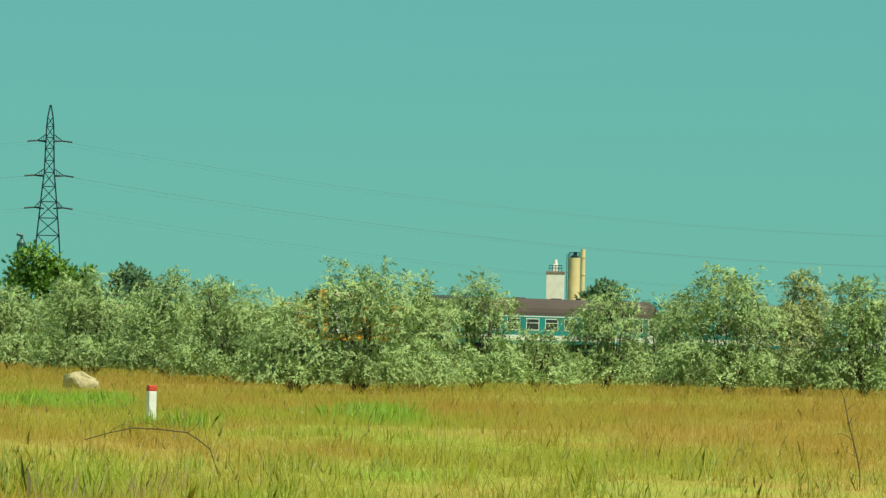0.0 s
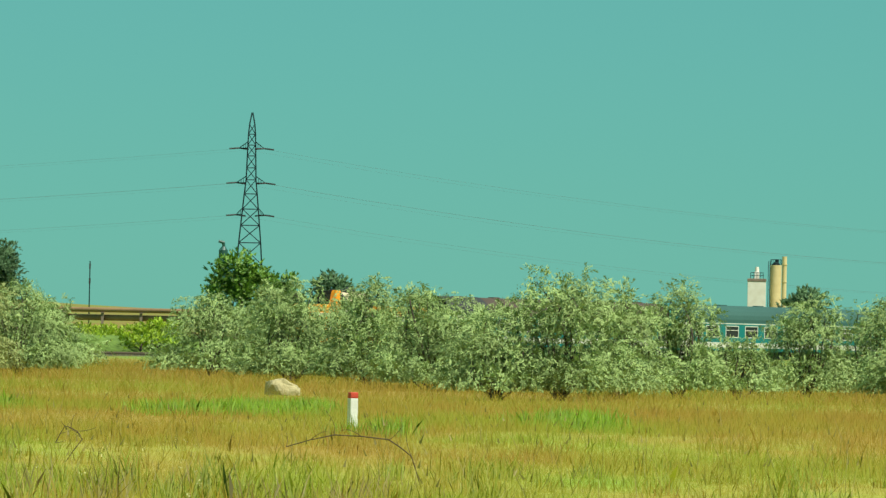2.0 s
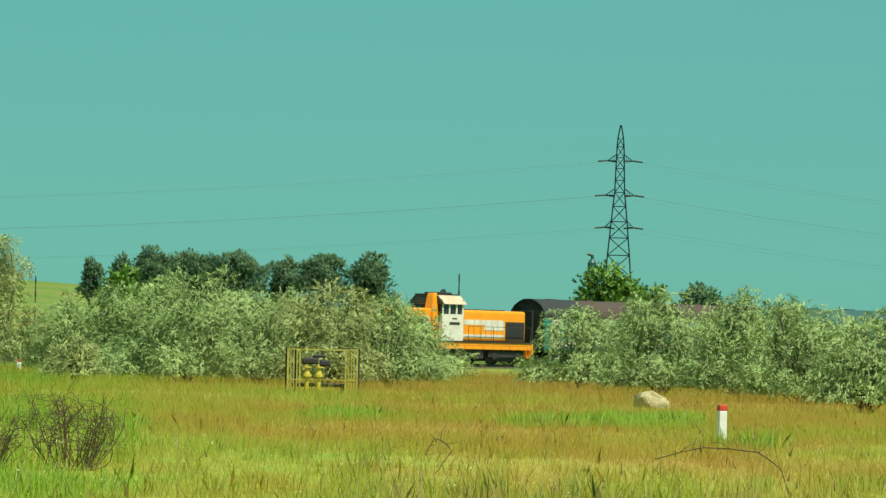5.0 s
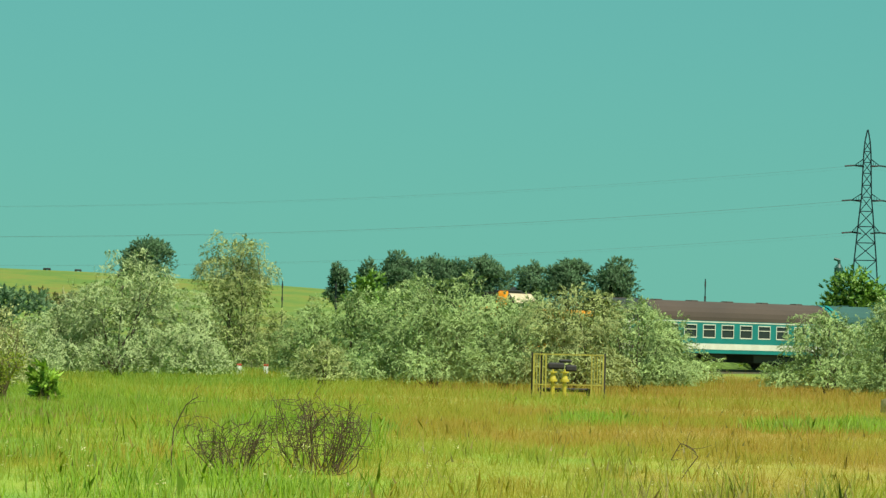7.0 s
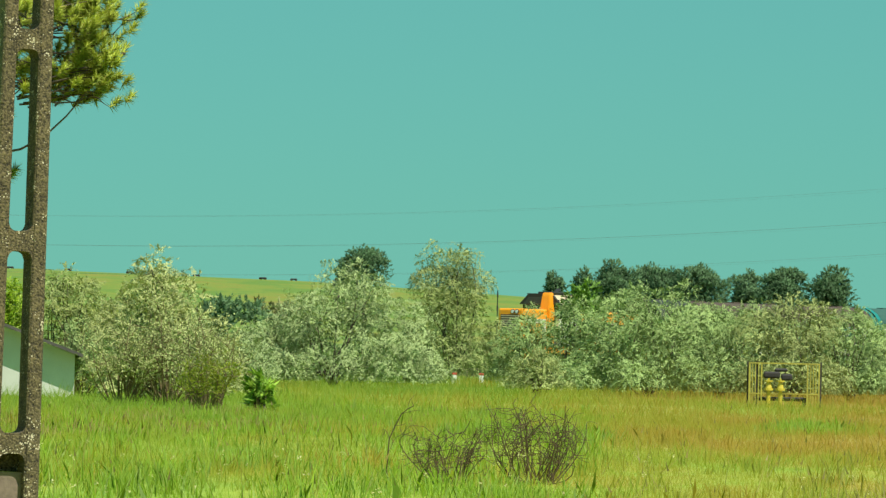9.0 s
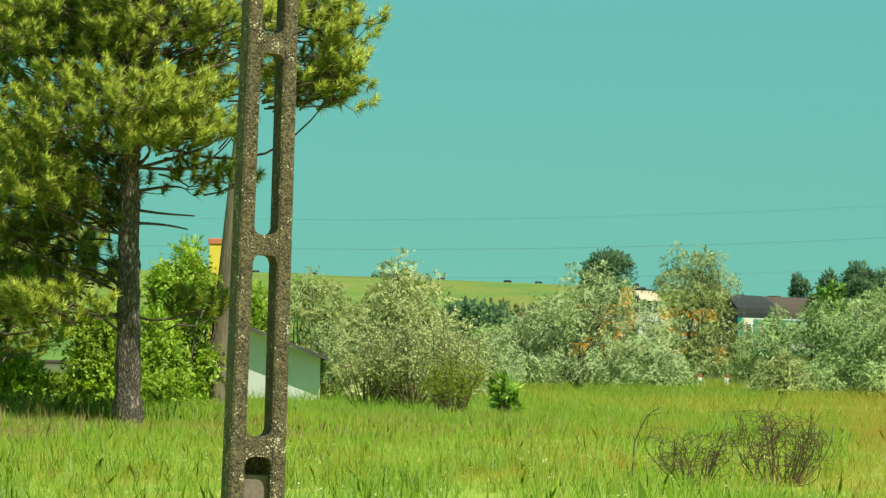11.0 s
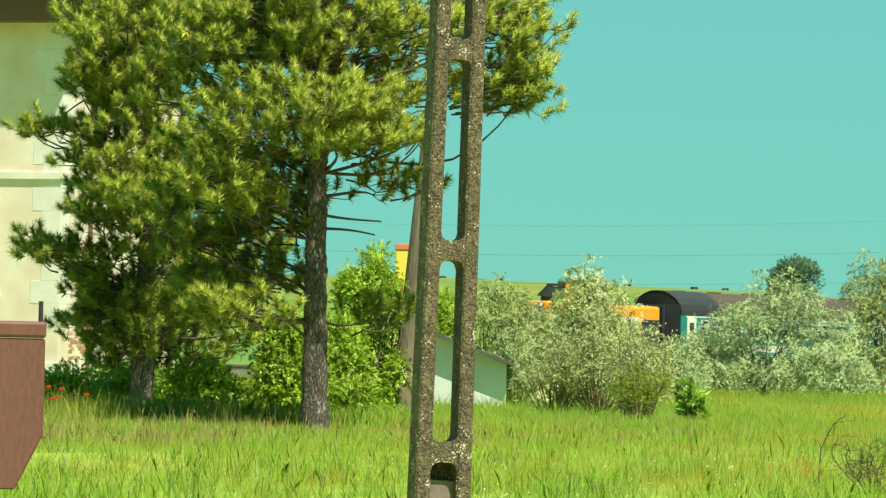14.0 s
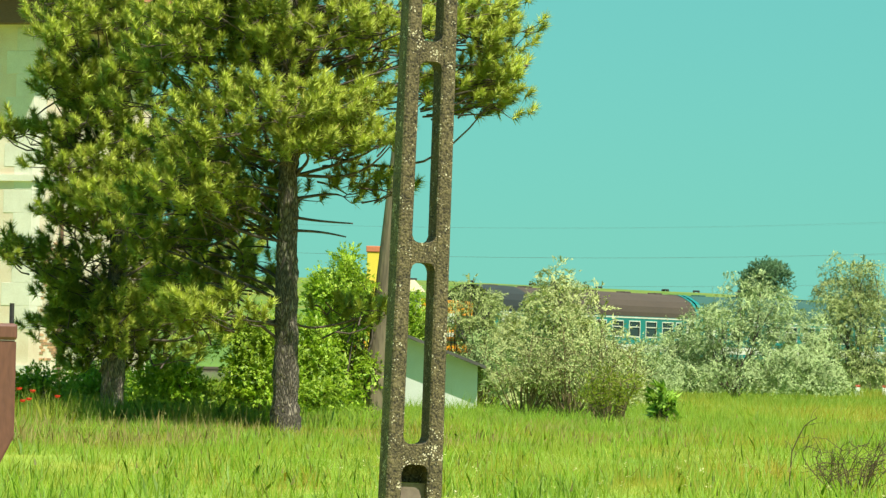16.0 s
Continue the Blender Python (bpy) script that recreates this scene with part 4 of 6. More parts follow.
def far_tree(name, az, d, w, z0, z1, mat, label, seed, leaf, count=9, per_m=34, droop=0.1, trunk=True):
    """A standing tree: tapering trunk, limbs and a crown of many leaf clumps."""
    rng = np.random.default_rng(seed)
    p = at(az, d)
    p.z = float(ground_z(np.array(p.x), np.array(p.y)))
    t = thing(name, Matrix.Translation(p), label, "tree", "trees beyond the railway")
    base = z0 - p.z
    h = z1 - p.z
    lobes = []
    for k in range(count):
        a, r = rng.uniform(0, 6.28), w * 0.5 * math.sqrt(rng.uniform(0, 0.5))
        z = base + (h - base) * rng.uniform(0.22, 0.8)
        s = w * rng.uniform(0.17, 0.27) * (1.15 - 0.5 * abs((z - base) / (h - base) - 0.45))
        lobes.append((math.cos(a) * r, math.sin(a) * r, z, s, min(s * 1.05, h - z, (z - base) + 0.4)))
    lobes.append((0, 0, base + (h - base) * 0.72, w * 0.25, (h - base) * 0.28))
    lobes.append((0, 0, base + (h - base) * 0.45, w * 0.36, (h - base) * 0.35))
    n = int(per_m * w * (h - base))
    pts, way, face = crown_points(knobs(lobes, rng, 7, (0.3, 0.5)) + lobes, n, rng, leaf * 1.5, 9, droop, shell=(0.6, 1.02), floor=max(0.2, base * 0.6))
    part("crown", leaf_mesh("crown", pts, way, leaf, leaf * 0.55, mat, rng, face), None, t)
    lines = [limb((0, 0, 0), (0.1 * w * rng.normal() * 0.3, 0, h * 0.75), max(0.1, w * 0.035), 0.04, rng, 0.02, 8)]
    for x, y, z, s, sz in lobes:
        lines.append(limb((0, 0, base + (z - base) * 0.3), (x, y, z), w * 0.012, w * 0.004, rng))
    part("trunk", branch_mesh("trunk", lines, BARK, 7), None, t)
    return t


def up(el, d):
    return 1.7 + d * math.tan(radians(el))


far_tree("robinia_tree", 1.87, 330, 5.8, 1.4, up(0.86, 330), LIME, "bright green broadleaf tree standing behind the railway", 11, 0.24, 10, 46)
far_tree("robinia_tree", 2.43, 325, 2.6, 1.4, up(0.66, 325), LIME, "slender bright green young tree behind the railway", 12, 0.22, 5, 40)
far_tree("round_tree", 2.9, 470, 4.2, 2.5, up(0.63, 470), POPLAR, "dark green round tree in the distance", 13, 0.4, 7, 22)
far_tree("round_tree", 8.3, 480, 4.4, 2.0, up(0.58, 480), POPLAR, "dark green round tree beside the silos", 14, 0.4, 7, 22)
for k, (az, el, w) in enumerate(((-0.79, 0.955, 5.2), (-1.37, 0.955, 4.6), (-1.76, 0.9, 3.6), (-2.3, 0.93, 4.6), (-2.62, 0.9, 4.2), (-2.95, 0.95, 4.8),
                                 (-3.3, 0.97, 4.6), (-3.62, 0.88, 2.6), (-3.98, 0.86, 1.8))):
    far_tree("poplar_tree", az, 520 + 7 * (k % 3), w * 1.22, 3.4, up(el, 520), POPLAR, "dark green rounded poplar in a distant row", 20 + k, 0.23, 12, 80)
far_tree("elm_tree", -6.1, 500, 6.4, 6.2, up(1.05, 500), POPLAR, "dark green broad tree on the slope of the hill", 40, 0.23, 12, 90)
far_tree("hazel_shrub", -3.6, 250, 2.6, 0.9, up(0.72, 250), LIME, "yellow-green shrub between the oleasters and the poplars", 41, 0.22, 6, 40)
far_tree("hawthorn_shrub", -7.7, 330, 5.5, 0.8, up(0.42, 330), POPLAR, "dark green thicket at the foot of the hill", 42, 0.3, 7, 20)
far_tree("hawthorn_shrub", -6.9, 335, 5.0, 0.7, up(0.38, 335), OLIVE_DUSK, "brownish thicket at the foot of the hill", 43, 0.3, 7, 20)
for k, (az, d, w, el) in enumerate(((0.35, 318, 4.5, -0.02), (0.75, 321, 4.0, 0.0), (1.1, 320, 4.0, 0.05), (-0.1, 318, 4.0, 0.0), (0.25, 311, 2.6, -0.1), (0.5, 312, 2.8, -0.07), (0.78, 310, 2.4, -0.12), (1.0, 311, 3.0, -0.06))):
    far_tree("bank_shrub", az, d, w, 0.3, up(el, d), SHRUB, "low green scrub on the bank behind the rails", 50 + k, 0.2, 8, 50)


def sapling(az, d, w, h, seed, mat, label, dens=1.0, twigs=40):
    """A thin-branched open shrub: many upright twigs with sparse leaves."""
    rng = np.random.default_rng(seed)
    b = thing("thin_shrub", Matrix.Translation(at(az, d)), label, "shrub", "open shrubs in the grass")
    lines, P, Wy = [], [], []
    for k in range(twigs):
        a, r = rng.uniform(0, 6.28), w * 0.5 * math.sqrt(rng.uniform(0.02, 1))
        top = Vector((math.cos(a) * r, math.sin(a) * r, h * (1 - 0.45 * (2 * r / w) ** 2) * rng.uniform(0.55, 1.0)))
        foot = Vector((top.x * 0.25 + rng.normal() * 0.08, top.y * 0.25, 0))
        ln = limb(foot, top, 0.022, 0.005, rng, 0.06, 6)
        lines.append(ln)
        for q in range(5):
            u = rng.uniform(0.5, 1.0)
            s = foot.lerp(top, u)
            e = s + Vector((rng.normal() * 0.35, rng.normal() * 0.35, rng.uniform(0.1, 0.5))) * (h / 3.2)
            lines.append(limb(s, e, 0.009, 0.003, rng, 0.05, 3))
            m = int(26 * dens)
            kk = rng.uniform(0.1, 1.05, (m, 1))
            P.append(np.array(s) * (1 - kk) + np.array(e) * kk + rng.normal(size=(m, 3)) * 0.05)
            Wy.append(unit(np.array(e - s) / (e - s).length + rng.normal(size=(m, 3)) * 0.8))
    part("foliage", leaf_mesh("foliage", np.vstack(P), np.vstack(Wy), 0.1, 0.035, mat, rng), None, b)
    part("twig_frame", branch_mesh("twig_frame", lines, TWIG, 4), None, b)
    return b


sapling(-8.3, 124, 2.4, 2.7, 71, SILVER_DUSK, "loose grey-green shrub with bare lower twigs", 1.0, 46)
sapling(-7.85, 118, 1.7, 2.5, 72, SILVER_DUSK, "thin olive-green shrub with bare twigs", 0.7, 40)
sapling(-8.8, 124, 2.0, 2.3, 73, SILVER_DUSK, "open pale shrub with many bare twigs", 0.8, 34)
sapling(-9.3, 140, 2.2, 2.2, 74, SILVER, "loose pale shrub beside the white shed", 1.5, 34)
sapling(-7.9, 112, 1.5, 1.7, 75, SEDGE, "low spindly olive shrub in the tall grass", 0.8, 20)


def bramble(az, d, w, h, seed, label, n=26, thorn=True):
    rng = np.random.default_rng(seed)
    b = thing("bramble", Matrix.Translation(at(az, d)), label, "bush", "bare brambles in the grass")
    lines = []
    for k in range(n):
        a, r = rng.uniform(0, 6.28), w * 0.5 * math.sqrt(rng.uniform(0.05, 1))
        top = Vector((math.cos(a) * r, math.sin(a) * r, h * rng.uniform(0.5, 1.0)))
        foot = Vector((top.x * 0.4, top.y * 0.4, 0))
        lines.append(limb(foot, top, 0.008, 0.0035, rng, 0.15, 7))
        for q in range(9):
            s = foot.lerp(top, rng.uniform(0.3, 1))
            e = s + Vector((rng.normal() * 0.15, rng.normal() * 0.15, rng.normal() * 0.1 + 0.05))
            lines.append(limb(s, e, 0.0045, 0.002, rng, 0.18, 3))
    part("stem_tangle", branch_mesh("stem_tangle", lines, THORN, 4), None, b)
    return b


bramble(-4.12, 62, 1.35, 1.02, 81, "leafless brown thorny bramble in the grass", 40)
bramble(-5.1, 61, 1.0, 0.66, 82, "low tangle of dry brown stems in the grass", 22)
for k, (az, d, pts) in enumerate(((3.35, 56, ((-0.9, 0.42), (-0.35, 0.56), (0.25, 0.52), (0.5, 0.34), (0.62, 0.0))), (-5.75, 60, ((0.25, 0.95), (0.1, 0.85), (-0.02, 0.55), (-0.05, 0.2), (-0.05, 0.0))),
                                   (0.05, 63, ((-0.2, 0.25), (-0.1, 0.46), (0.05, 0.4), (0.12, 0.3), (-0.1, 0.0))), (11.1, 56, ((-0.1, 1.05), (-0.02, 0.75), (0.06, 0.4), (0.1, 0.2), (0.1, 0.0))))):
    st = thing("dry_stem", Matrix.Translation(at(az, d)), "dry arching brown stem above the grass", "stem", "dry stems")
    rng = np.random.default_rng(90 + k)
    ln = [(Vector((x + rng.normal() * 0.01, 0, z)), 0.008 - 0.001 * abs(2 - i)) for i, (x, z) in enumerate(pts)]
    fine_ln = []
    for (p, r), (q, s) in zip(ln, ln[1:]):
        for u in (0, 0.5):
            fine_ln.append((p.lerp(q, u) + Vector((0, 0, 0.02 * u)), r))
    fine_ln.append(ln[-1])
    tw = [limb(p, p + Vector((rng.normal() * 0.12, rng.normal() * 0.05, abs(rng.normal()) * 0.1 + 0.03)), 0.004, 0.002, rng) for p, r in fine_ln[:-2]]
    part("stalk", branch_mesh("stalk", [fine_ln] + tw, THORN, 5), None, st)


# ---- pine ----
def needle_shoots(name, base, way, length, per, needle, rng):
    """Bottle-brush shoots: needles all along each shoot, slanting forwards."""
    n = len(base)
    k = rng.uniform(0.0, 1.0, (n, per, 1))
    c = base[:, None, :] + way[:, None, :] * k * length[:, None, None]
    v = unit(way[:, None, :] * (0.55 + 0.5 * k) + unit(rng.normal(size=(n, per, 3))) * 0.85)
    ln = needle * rng.uniform(0.7, 1.15, (n, per, 1))
    side = unit(np.cross(v, rng.normal(size=(n, per, 3)))) * 0.0095
    vs = np.stack([c - side, c + side, c + v * ln], 2).reshape(-1, 3)
    return np_mesh(name, vs, np.arange(len(vs)).reshape(-1, 3), NEEDLE, unit(v + np.array([0, 0, 0.15])).reshape(-1, 3))


def pine(az, d, h, masses, seed, lean, label):
    """A black pine: bare lower trunk, limbs to many clumps of needle shoots; a mass is its middle, its half sizes and its clumps."""
    rng = np.random.default_rng(seed)
    t = thing("pine_tree", Matrix.Translation(at(az, d)) @ pose(0, 0, 0, 0, 0, -az), label, "tree")
    top = Vector((lean[0], lean[1], h))
    trunk = limb((0, 0, 0), top, 0.25, 0.06, rng, 0.004, 130)
    for q in range(6):
        trunk[q] = (trunk[q][0], 0.31 - 0.01 * q)
    bole = part("trunk", branch_mesh("trunk", [trunk], PINE_BARK, 28), None, t, "cracked grey-brown pine trunk")
    for q, v in enumerate(bole.data.vertices):
        c = trunk[q // 28][0]
        o = v.co - c
        f = noise.noise(Vector((o.x * 9, o.y * 9, v.co.z * 2.2))) * 0.14 + abs(noise.noise(Vector((o.x * 20, o.y * 20, v.co.z * 5)))) * 0.28
        v.co = c + o * (0.9 + f)
    lines, B, D, Ls = [], [], [], []
    for m in masses:
        for k in range(m[6]):
            u = sphere_dirs(1, rng)[0] * rng.uniform(0.3, 1.0) ** 0.5
            c = Vector((m[0] + u[0] * m[3], m[1] + u[1] * m[4], m[2] + u[2] * m[5]))
            r = rng.uniform(0.3, 0.6)
            zf = max(1.6, min(h * 0.95, c.z - rng.uniform(-0.2, 1.0)))
            foot = top * (zf / h)
            if k % 10 == 0:
                lines.append(limb(foot, c, 0.035, 0.012, rng, 0.12, 7))
            else:
                lines.append(limb(c.lerp(foot, 0.28) + Vector(rng.normal(size=3) * 0.2), c, 0.02, 0.009, rng, 0.07, 3))
            n = max(3, int(3.6 * (r / 0.4) ** 1.5))
            q = sphere_dirs(n, rng)
            q[:, 2] = q[:, 2] * 0.5 + 0.1
            b = np.array(c) + q * r * rng.uniform(0.5, 1.0, (n, 1))
            out = Vector((c.x - foot.x, c.y - foot.y, 0)).normalized()
            w = unit(q * 0.55 + np.array([out.x * 0.35, out.y * 0.35, 0.75]) + rng.normal(size=(n, 3)) * 0.16)
            B.append(b)
            D.append(w)
            Ls.append(rng.uniform(0.14, 0.3, n))
            for e in range(3):
                lines.append(limb(c, b[e], 0.011, 0.006, rng, 0.05, 3))
    part("branch_frame", branch_mesh("branch_frame", lines, BARK, 4), None, t)
    part("needle_crown", needle_shoots("needle_crown", np.vstack(B), np.vstack(D), np.concatenate(Ls), 110, 0.19, rng), None, t, "dense yellow-green needle tufts")
    return t


p1 = pine(-11.51, 93, 13.0, [(-0.3, 0.2, 8.6, 2.5, 2.2, 1.5, 110), (-0.4, -1.2, 5.7, 2.0, 1.2, 0.75, 75), (1.1, -0.6, 5.6, 1.0, 0.9, 0.75, 26), (2.85, -0.2, 7.2, 1.3, 1.1, 1.25, 56),
                             (3.75, -0.2, 7.05, 0.75, 0.7, 0.9, 20), (3.4, -0.2, 6.1, 0.6, 0.5, 0.4, 13), (-1.2, 0.8, 7.0, 1.6, 1.2, 0.9, 40), (0.7, 0.9, 6.9, 1.2, 0.9, 0.7, 18), (1.3, 0.2, 4.5, 0.8, 0.6, 0.3, 7),
                             (-1.5, -1.0, 4.5, 1.1, 0.6, 0.6, 30), (-1.4, 0.9, 4.4, 1.4, 1.0, 0.8, 24), (-1.7, 1.2, 3.1, 1.6, 0.9, 0.8, 46), (-1.35, -1.0, 2.15, 1.1, 0.6, 0.32, 22), (1.1, 1.2, 2.25, 0.7, 0.3, 0.2, 7), (-1.0, 0.9, 6.4, 2.4, 0.8, 1.8, 64), (0.9, 0.9, 5.9, 1.0, 0.5, 1.0, 7), (-2.0, 1.0, 3.9, 1.5, 0.8, 0.9, 22), (-1.3, -0.6, 7.2, 1.6, 1.0, 0.8, 40), (0.4, -0.7, 7.4, 1.4, 0.9, 0.6, 26),
                             (0.2, 0.0, 10.6, 2.2, 2.0, 1.2, 50), (-0.2, 0.6, 4.2, 0.7, 0.6, 0.7, 9)],
          5, (-0.05, 0.3), "tall black pine with a cracked trunk and dense needles")
for z, l in ((4.0, 1.0), (3.75, 0.88)):
    part("dead_branch", branch_mesh("dead_branch", [limb((0.05, -0.1, z), (0.15 + l, -0.3, z - 0.1), 0.03, 0.014, np.random.default_rng(int(z * 9)), 0.05, 6)], BARK, 6), None, p1, "broken dead branch")
pine(-13.48, 102, 11.0, [(-0.6, -1.0, 7.6, 1.3, 1.2, 1.2, 60), (0.6, -1.2, 8.6, 1.5, 1.3, 1.0, 50), (-0.4, -0.9, 5.5, 1.3, 1.0, 0.9, 48), (0.4, -1.6, 4.5, 1.5, 0.7, 0.5, 44), (-0.9, -0.7, 4.4, 0.8, 0.6, 0.6, 20), (0.0, -0.35, 1.7, 0.5, 0.2, 0.8, 14), (0.0, 0.9, 1.5, 1.0, 0.4, 0.6, 24), (1.0, 0.9, 1.6, 0.9, 0.4, 0.4, 14), (-2.0, -0.4, 5.5, 0.35, 0.3, 0.6, 7),
                         (-1.8, 0, 3.4, 0.6, 0.4, 0.25, 9), (-0.6, 0.2, 3.0, 0.9, 0.7, 0.9, 40), (-0.6, 0.3, 1.9, 0.8, 0.6, 0.6, 26), (1.6, 1.2, 3.3, 1.3, 0.9, 0.9, 40), (0.9, 0.9, 5.4, 1.0, 0.9, 0.8, 26), (0.4, 0.2, 2.2, 0.8, 0.6, 0.5, 18), (0.6, 0.8, 5.6, 2.0, 0.7, 2.2, 60), (1.2, 0.9, 2.7, 1.6, 0.6, 0.9, 44), (-0.3, -0.8, 6.5, 1.3, 0.8, 0.7, 34)],
     6, (0.1, 0.2), "bushy black pine with branches down to the ground")

# green shrubs below the pine
for k, (az, d, w, h) in enumerate(((-10.92, 118, 2.1, 4.3), (-11.3, 114, 1.9, 2.2), (-10.1, 168, 2.2, 3.4), (-13.7, 106, 1.8, 1.1), (-11.85, 104, 1.9, 2.4), (-13.2, 108, 1.5, 0.9), (-14.3, 104, 1.5, 1.0), (-12.75, 104, 2.0, 1.3))):
    bush("green_shrub", az, d, w, h, SHRUB, "leafy green broadleaf shrub near the pine", "shrub", 300 + k, leaf=(0.07, 0.042), dens=1.6, droop=0.3, skirt=False, group="green shrubs under the pines")
bush("green_weed", -7.25, 112, 0.6, 0.95, WEED, "bright green broadleaf weed in the grass", "weed", 330, leaf=(0.15, 0.06), dens=0.55, droop=0.2, spray=0.2, skirt=False)
rng = np.random.default_rng(77)
for k, off in enumerate((0.0, 0.04, 0.11, 0.15, 0.43)):
    pz = rng.uniform(0.5, 0.85)
    q = thing("poppy", Matrix.Translation(at(-14.53 + off, 90 + rng.uniform(-4, 4))), "red poppy flower on a thin green stalk", "flower", "poppies by the house")
    bm = bmesh.new()
    tube(bm, (0, 0, 0), (0.02, 0, pz), 0.006, 0.005, 5)
    part("stalk", bm, WEED, q)
    bm = bmesh.new()
    bmesh.ops.create_uvsphere(bm, u_segments=8, v_segments=5, radius=0.055, matrix=Matrix.Translation((0.02, 0, pz)) @ Matrix.Diagonal((1, 1, 0.7, 1)))
    for v in list(bm.verts):
        if v.co.z > pz + 0.02:
            bm.verts.remove(v)
    part("petals", bm, POPPY, q)


# ---- concrete poles ----
def lattice_pole(az, d):
    """A pierced concrete pole: two legs with rounded rungs between, tapering upwards."""
    p = thing("concrete_pole", Matrix.Translation(at(az, d)) @ pose(0, 0, 0, 0, 1.0, 14 - az), "weathered pebbly concrete pole with long openings", "pole")
    H = 9.0
    rung_z = [up(-1.231, d) + k * d * math.tan(radians(2.275)) for k in range(-1, 7)]
    gap_h = 0.055

    def half(z):
        return 0.166 - 0.0078 * z

    zs = np.linspace(0, H, 37)
    leg = 0.088
    for s in (-1, 1):
        bm = bmesh.new()
        rows = []
        for z in zs:
            o, i = s * half(z), s * (half(z) - leg + 0.003 * z)
            rows.append([bm.verts.new(c) for c in ((o, -0.1, z), (i, -0.1, z), (i, 0.1, z), (o, 0.1, z))])
        for a, b in zip(rows, rows[1:]):
            for k in range(4):
                bm.faces.new((a[k], a[(k + 1) % 4], b[(k + 1) % 4], b[k]))
        bm.faces.new(rows[0])
        bm.faces.new(rows[-1])
        bmesh.ops.recalc_face_normals(bm, faces=bm.faces)
        bmesh.ops.bevel(bm, geom=[e for e in bm.edges if abs(e.verts[0].co.z - e.verts[1].co.z) > 0.1], offset=0.012, segments=1, affect="EDGES")
        part("leg", bm, CONCRETE, p)
    for z in rung_z:
        if z > H - 0.1:
            continue
        i = half(z) - leg + 0.003 * z + 0.004
        bm = bmesh.new()
        # a rung with concave fillets above and below
        n = 12
        top, bot = [], []
        for k in range(n + 1):
            x = -i + 2 * i * k / n
            e = max(0.0, abs(x) / i - 0.35) / 0.65
            f = gap_h + 0.05 * (1 - math.sqrt(max(0, 1 - e * e)))
            top.append((x, z + f))
            bot.append((x, z - f))
        ring = top + bot[::-1]
        a = [bm.verts.new((x, -0.096, zz)) for x, zz in ring]
        b = [bm.verts.new((x, 0.096, zz)) for x, zz in ring]
        bm.faces.new(a)
        bm.faces.new(b[::-1])
        for k in range(len(ring)):
            bm.faces.new((a[k], a[(k + 1) % len(ring)], b[(k + 1) % len(ring)], b[k]))
        bmesh.ops.recalc_face_normals(bm, faces=bm.faces)
        part("rung", bm, CONCRETE, p)
    z1 = rung_z[1] - 0.16
    part("back_plate", boxes((-0.075, 0.075, 0.062, 0.094, z1, rung_z[1] + 0.02)), CONCRETE, p)
    part("infill", boxes((-0.075, 0.075, -0.03, 0.03, -0.05, z1)), CONCRETE_SMOOTH, p, "smooth concrete web at the foot")
    return p


lattice_pole(-10.115, 28)
pole2 = thing("leaning_pole", Matrix.Translation(at(-10.54, 118)), "weathered brown wooden pole leaning a little", "pole")
bm = bmesh.new()
tube(bm, (0, 0, -0.1), (0.8, 0, 9.5), 0.28, 0.15, 18)
part("shaft", bm, POLE_WOOD, pole2)
bm = bmesh.new()
tube(bm, (0.757, 0, 9.0), (0.765, 0, 9.1), 0.19, 0.19, 14)
part("collar", bm, STEEL, pole2)

# ---- brown cabinet ----
cab_m = Matrix.Translation(at(-14.565, 30)) @ pose(0, 0, 0, 0, 0, 14.6)
cabinet = thing("metal_cabinet", cab_m, "brown-red painted sheet-metal cabinet with a cut lower corner, on a post", "cabinet")
bm = bmesh.new()
z0, z1, zt = up(-1.52, 30), up(-1.13, 30), up(0.14, 30)
ring = [(0.0, z1), (0.0, zt - 0.1), (-0.9, zt - 0.1), (-0.9, z1), (-0.75, z0 - 0.12), (-0.16, z0 - 0.12)]
ring = [(x, z) for x, z in ring]
a = [bm.verts.new((x, -0.15, z)) for x, z in ring]
b = [bm.verts.new((x, 0.15, z)) for x, z in ring]
bm.faces.new(a)
bm.faces.new(b[::-1])
for k in range(len(ring)):
    bm.faces.new((a[k], a[(k + 1) % len(ring)], b[(k + 1) % len(ring)], b[k]))
bmesh.ops.recalc_face_normals(bm, faces=bm.faces)
bmesh.ops.bevel(bm, geom=list(bm.edges), offset=0.008, segments=2, affect="EDGES")
part("body", bm, BROWN, cabinet)
part("lid", boxes((-0.905, 0.005, -0.16, 0.16, zt - 0.098, zt), bevel=0.018), BROWN, cabinet, "overlapping lid")
bm = bmesh.new()
tube(bm, (-0.45, 0, -0.1), (-0.45, 0, z0), 0.05, 0.05, 12)
part("post", bm, BROWN, cabinet)
bm = bmesh.new()
tube(bm, (-0.03, 0.05, zt), (-0.03, 0.05, zt + 0.12), 0.014, 0.014, 8)
part("pin", bm, DARK, cabinet)


